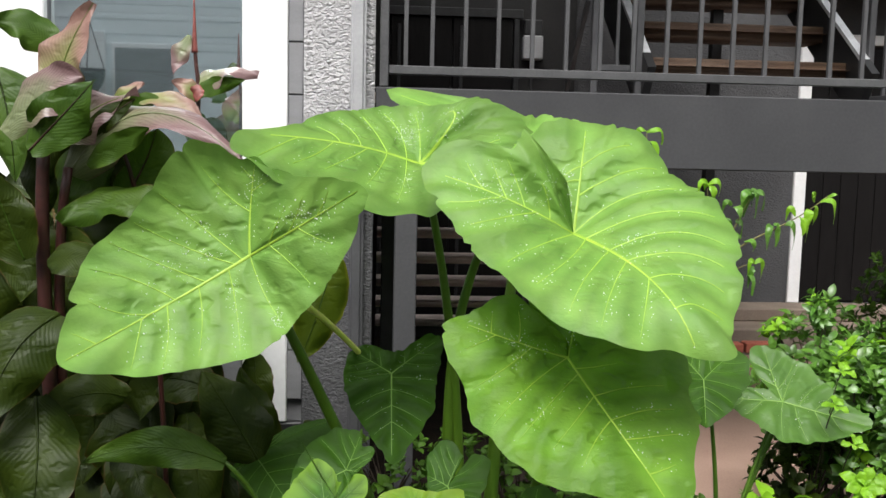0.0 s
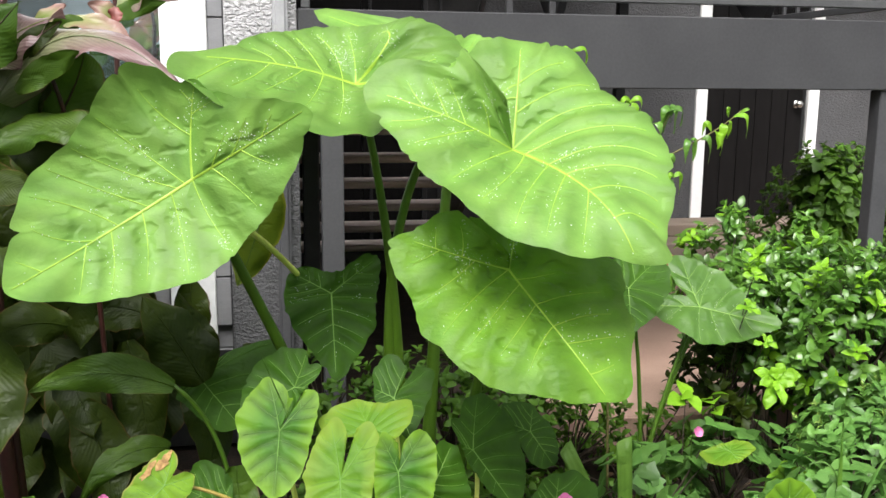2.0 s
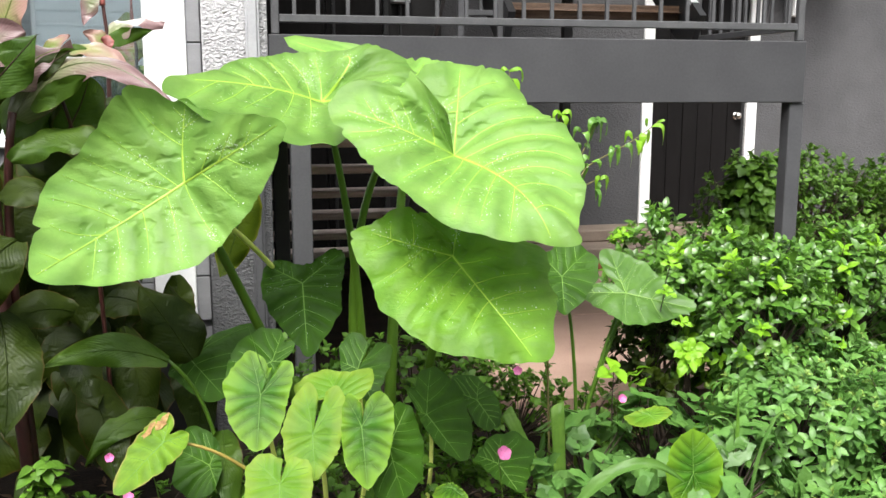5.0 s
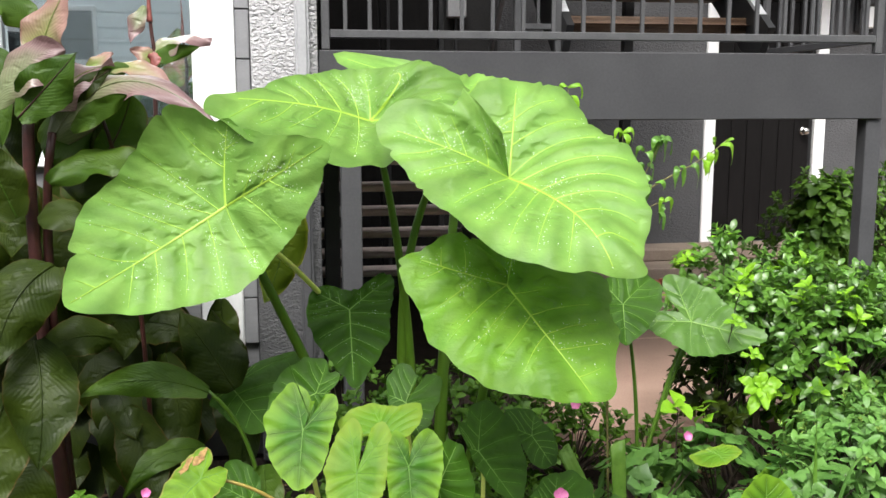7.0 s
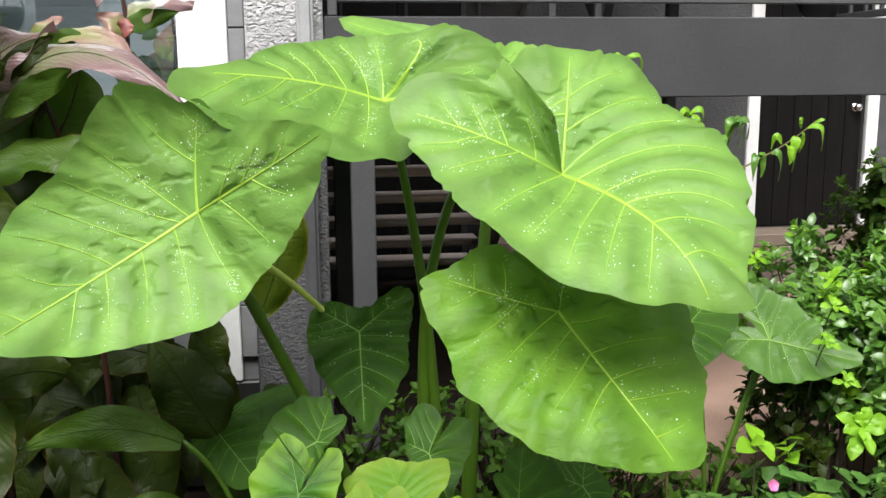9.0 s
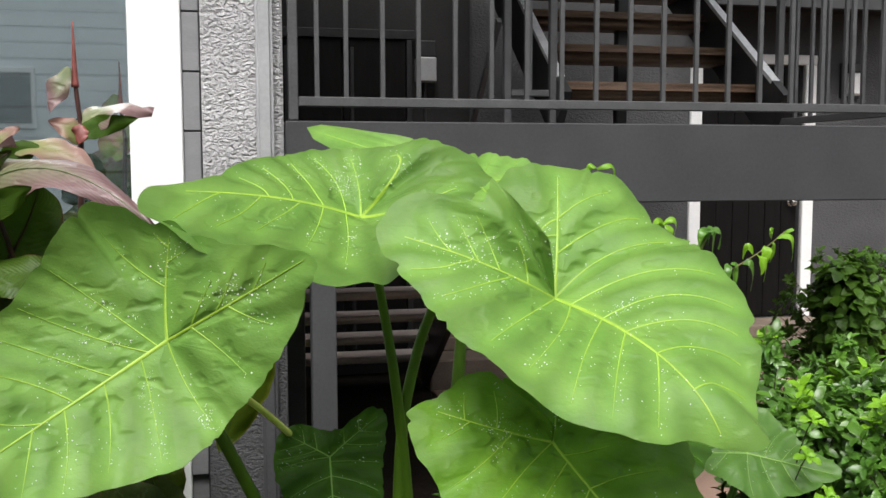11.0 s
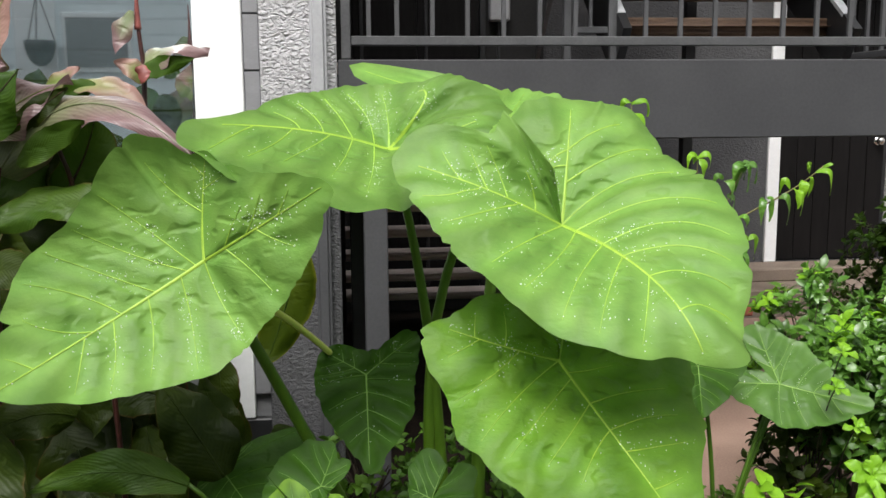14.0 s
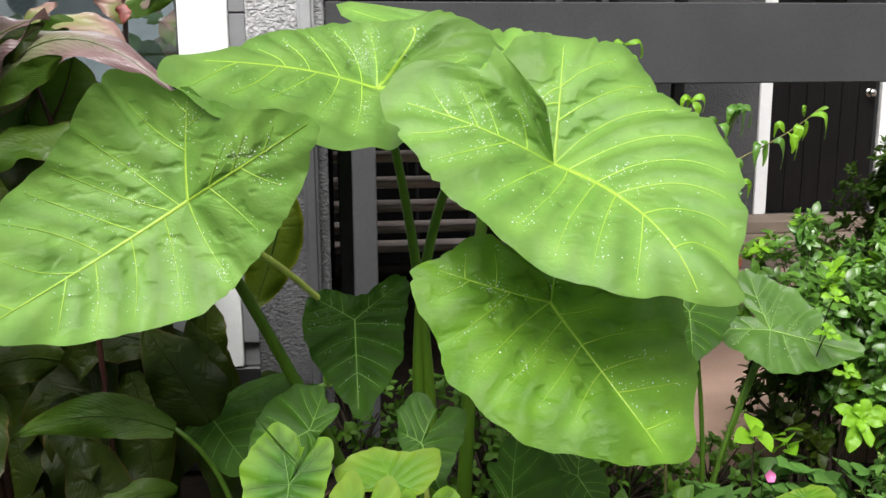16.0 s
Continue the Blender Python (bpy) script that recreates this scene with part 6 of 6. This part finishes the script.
shrub("dark_shrub", [(1.55, 2.62, 0.42, 0.2, 0.2, 0.2)], 60, 6, 0.05, 0.028, G_CANNA, "dark stemmed shrub against the concrete walk", "shrub", 18)

# sapling with drooping lime leaves behind the big leaves
sapling = holder("sapling", (1.18, 2.55, 0.0), "thin sapling with curled drooping lime leaves", "sapling")
LIMB = bez((1.10, 2.54, 0.0), (1.08, 2.54, 0.6), (1.04, 2.52, 0.95), (1.204, 2.50, 1.183), 12) + bez((1.204, 2.50, 1.183), (1.29, 2.5, 1.24), (1.38, 2.5, 1.26), (1.482, 2.50, 1.35), 12)[1:]
joined("twig", [tube(LIMB, [0.0045 - 0.003 * i / (len(LIMB) - 1) for i in range(len(LIMB))], 6)], G_TWIGGREEN, sapling)
for a in (((1.12, 2.52, 1.07), (1.12, 2.5, 1.2), (1.10, 2.5, 1.3), (1.103, 2.5, 1.378)), ((1.16, 2.51, 1.13), (1.17, 2.5, 1.22), (1.22, 2.5, 1.3), (1.243, 2.5, 1.352)),
          ((1.12, 2.52, 1.07), (1.0, 2.5, 1.25), (0.91, 2.5, 1.4), (0.905, 2.5, 1.53)), ((1.12, 2.52, 1.07), (1.18, 2.5, 1.10), (1.23, 2.5, 1.14), (1.262, 2.5, 1.137))):
    stalk(sapling, a, 0.003, 0.0012, G_TWIGGREEN, "twig")
rs = random.Random(21)


def arching_leaf(x, z, out, rise, fall, width=0.026, depth=0.0, mat=None):
    """A leaf that leaves its twig sideways by out, arches over and hangs down by fall."""
    q = Vector((x, 2.5, z))
    out, fall, width = out * 1.3, fall * 1.2, width * 0.85
    tip = q + Vector((out, depth, -fall))
    mid = q + Vector((out * 0.85, depth * 0.6 - 0.012, rise - fall * 0.12))
    lance(sapling, q, mid, tip, width, (0.25 * (1 if out > 0 else -1), -0.75, 0.6), mat or G_SHRUBLIGHT, 0.22, 0.25, n=12, m=6, rib=None, ripple=0.0, seed=rs.uniform(0, 9), blunt=1.15)


for x, z, out, rise, fall, w in ((1.103, 1.378, -0.026, 0.012, 0.026, 0.020), (1.103, 1.378, 0.028, 0.012, 0.030, 0.020), (1.106, 1.375, 0.008, -0.01, 0.058, 0.026), (1.103, 1.376, -0.006, 0.004, 0.014, 0.018),
                                 (0.905, 1.53, 0.036, 0.010, 0.030, 0.022), (0.905, 1.50, 0.020, 0.0, 0.055, 0.026), (0.903, 1.48, -0.012, 0.0, 0.050, 0.026), (0.905, 1.532, -0.020, 0.008, 0.020, 0.020),
                                 (1.262, 1.137, -0.018, 0.014, 0.030, 0.018), (1.262, 1.137, 0.022, 0.012, 0.050, 0.020),
                                 (1.383, 1.285, -0.018, 0.026, 0.012, 0.020), (1.395, 1.285, 0.004, -0.012, 0.048, 0.028), (1.423, 1.307, -0.004, -0.012, 0.060, 0.032), (1.440, 1.318, 0.006, -0.006, 0.050, 0.026),
                                 (1.458, 1.330, 0.030, 0.008, 0.055, 0.022), (1.440, 1.330, -0.012, 0.022, -0.012, 0.024), (1.478, 1.345, 0.018, 0.010, -0.008, 0.012), (1.400, 1.28, 0.012, -0.008, 0.062, 0.022)):
    arching_leaf(x, z, out, rise, fall, w, rs.uniform(-0.02, 0.02))
for x, z, out, rise, fall, w in ((1.243, 1.352, -0.030, 0.006, 0.038, 0.028), (1.243, 1.350, -0.012, 0.0, 0.060, 0.030), (1.245, 1.352, 0.012, 0.0, 0.064, 0.028), (1.246, 1.352, 0.032, 0.006, 0.044, 0.026), (1.243, 1.353, 0.004, 0.008, 0.034, 0.026),
                                 (1.180, 1.315, -0.020, 0.014, 0.020, 0.022), (1.185, 1.310, 0.010, 0.0, 0.050, 0.030), (1.180, 1.270, -0.008, 0.0, 0.052, 0.030), (1.195, 1.265, 0.020, 0.0, 0.046, 0.028), (1.215, 1.215, -0.022, 0.010, 0.030, 0.026),
                                 (1.225, 1.205, 0.022, 0.004, 0.026, 0.024), (1.210, 1.19, -0.004, 0.0, 0.050, 0.026), (1.307, 1.255, -0.016, 0.0, 0.060, 0.026), (1.315, 1.258, 0.012, 0.0, 0.058, 0.030), (1.350, 1.258, 0.022, 0.004, 0.066, 0.024),
                                 (1.262, 1.12, -0.012, 0.0, 0.050, 0.026), (1.24, 1.10, 0.010, 0.0, 0.050, 0.026)):
    arching_leaf(x, z, out, rise, fall, w, rs.uniform(-0.03, 0.03), G_SHRUB)

# cut stalk, spiny stem and flowers
cut = holder("strap_leaf_plant", (0.98, 2.15, 0.0), "pale green strap leaves standing in the herbs", "plant")


def strap(base, top, width, mat):
    """A thick channelled blade cut off square at its top."""
    a, b = Vector(base), Vector(top)
    d = (b - a).normalized()
    side = d.cross(Vector((0.25, -0.95, 0.2))).normalized()
    up = side.cross(d)
    verts, faces = [], []
    for i in range(9):
        t = i / 8
        for back in (0.0, -0.006):
            for q in (-1, -0.5, -0.1, 0.1, 0.5, 1):
                verts.append(a.lerp(b, t) + side * width / 2 * q * (0.8 + 0.2 * t) + up * (0.011 * q * q + back + 0.004 * (abs(q) < 0.2)) + d * (0.006 * q if i == 8 else 0))
        if i:
            o = 12 * i
            for k in range(5):
                faces += [(o - 12 + k, o - 11 + k, o + 1 + k, o + k), (o - 6 + k, o + 6 + k, o + 7 + k, o - 5 + k)]
            faces += [(o - 12, o, o + 6, o - 6), (o - 7, o - 1, o + 11, o + 5)]
    o = 12 * 8
    faces += [(o + k, o + 1 + k, o + 7 + k, o + 6 + k) for k in range(5)]
    under(put("blade", mesh_of("blade", verts, faces, None, True), mat), cut)


strap((0.962, 2.02, 0.0), (0.935, 2.02, 0.455), 0.050, G_STRAP)
strap((0.985, 1.99, 0.0), (0.765, 2.02, 0.445), 0.046, G_STRAP)
grass = holder("strap_leaf_plant", (1.43, 1.75, 0.0), "tall narrow green blades rising from the herbs", "plant")
lance(grass, (1.43, 1.75, 0.0), (1.425, 1.75, 0.38), (1.428, 1.75, 0.70), 0.026, (0.4, -0.9, 0.1), G_SHRUB, 0.4, 0.0, name="blade", ripple=0.0)
for a, b, c in (((1.40, 1.75, 0.0), (1.43, 1.75, 0.38), (1.34, 1.75, 0.47)), ((1.44, 1.75, 0.0), (1.40, 1.74, 0.34), (1.30, 1.73, 0.36)), ((1.5, 1.8, 0.0), (1.56, 1.8, 0.38), (1.66, 1.8, 0.44))):
    lance(grass, a, b, c, 0.010, (0.2, -0.8, 0.5), G_HERB, 0.3, 0.0, name="blade", ripple=0.0)
lance(grass, (0.86, 1.62, 0.30), (1.02, 1.60, 0.415), (1.17, 1.58, 0.355), 0.035, (0.0, -0.7, 0.7), G_MID, 0.25, 0.0, name="blade", ripple=0.0)
lance(grass, (0.95, 1.70, 0.0), (0.87, 1.65, 0.20), (0.862, 1.622, 0.305), 0.020, (0.0, -0.9, 0.3), G_MID, 0.25, 0.0, name="blade", ripple=0.0)
spiny = holder("spiny_stem", (1.2, 2.5, 0.0), "bare green stem with short leaf stubs", "stem")
pts = bez((1.18, 2.48, 0.1), (1.24, 2.5, 0.3), (1.32, 2.52, 0.5), (1.42, 2.55, 0.7), 16)
joined("stem", [tube(pts, 0.009, 7)], G_STEM, spiny)
joined("stubs", [tube([p, p + Vector((rs.uniform(-1, 1), rs.uniform(-0.6, 0.2), rs.uniform(0.1, 0.8))).normalized() * 0.03], [0.003, 0.001], 4) for p in pts for _ in range(4)], G_STEM, spiny)


def flower(x, y, z, r, facing):
    th = holder("pink_flower", (x, y, z), "small pink trumpet flower among green leaves", "flower", "pink flowers")
    n = Vector(facing).normalized()
    e1 = n.orthogonal().normalized()
    e2 = n.cross(e1)
    for k in range(5):
        verts, faces = [], []
        a0 = 2 * math.pi * k / 5
        for i in range(4):
            s = i / 3
            for j in range(5):
                a = a0 + (j / 4 - 0.5) * 1.22
                rr = r * (0.15 + 0.85 * s) * (1 - 0.12 * abs(j / 2 - 1) ** 2 * s)
                verts.append(Vector((x, y, z)) + (e1 * math.cos(a) + e2 * math.sin(a)) * rr + n * (0.35 * r * s * s - 0.1 * r * (1 - s)))
        faces = [(i * 5 + j, i * 5 + j + 1, (i + 1) * 5 + j + 1, (i + 1) * 5 + j) for i in range(3) for j in range(4)]
        under(put("petal", mesh_of("petal", verts, faces, None, True), G_PINK), th)
    c = Vector((x, y, z))
    joined("flower_tube", [tube([c - n * r * 1.6, c - n * 0.1 * r], [r * 0.12, r * 0.22], 7)], G_PINK, th)
    joined("flower_stem", [tube(bez(c - n * r * 1.5, c - n * r * 3, (x + 0.03, y + 0.08, z * 0.6), (x + 0.04, y + 0.08, 0.0), 8), 0.0016, 5)], G_STEMDARK, th)
    return th


flower(0.682, 1.752, 0.416, 0.022, (0.1, -0.8, 0.5))
flower(-0.423, 1.86, 0.456, 0.013, (0.1, -0.8, 0.4))
flower(-0.320, 1.86, 0.398, 0.013, (-0.2, -0.8, 0.3))
flower(-0.379, 1.86, 0.335, 0.015, (0.1, -0.7, 0.6))
flower(1.20, 2.10, 0.43, 0.016, (0.1, -0.8, 0.4))
flower(0.86, 2.2, 0.52, 0.016, (-0.2, -0.8, 0.4))
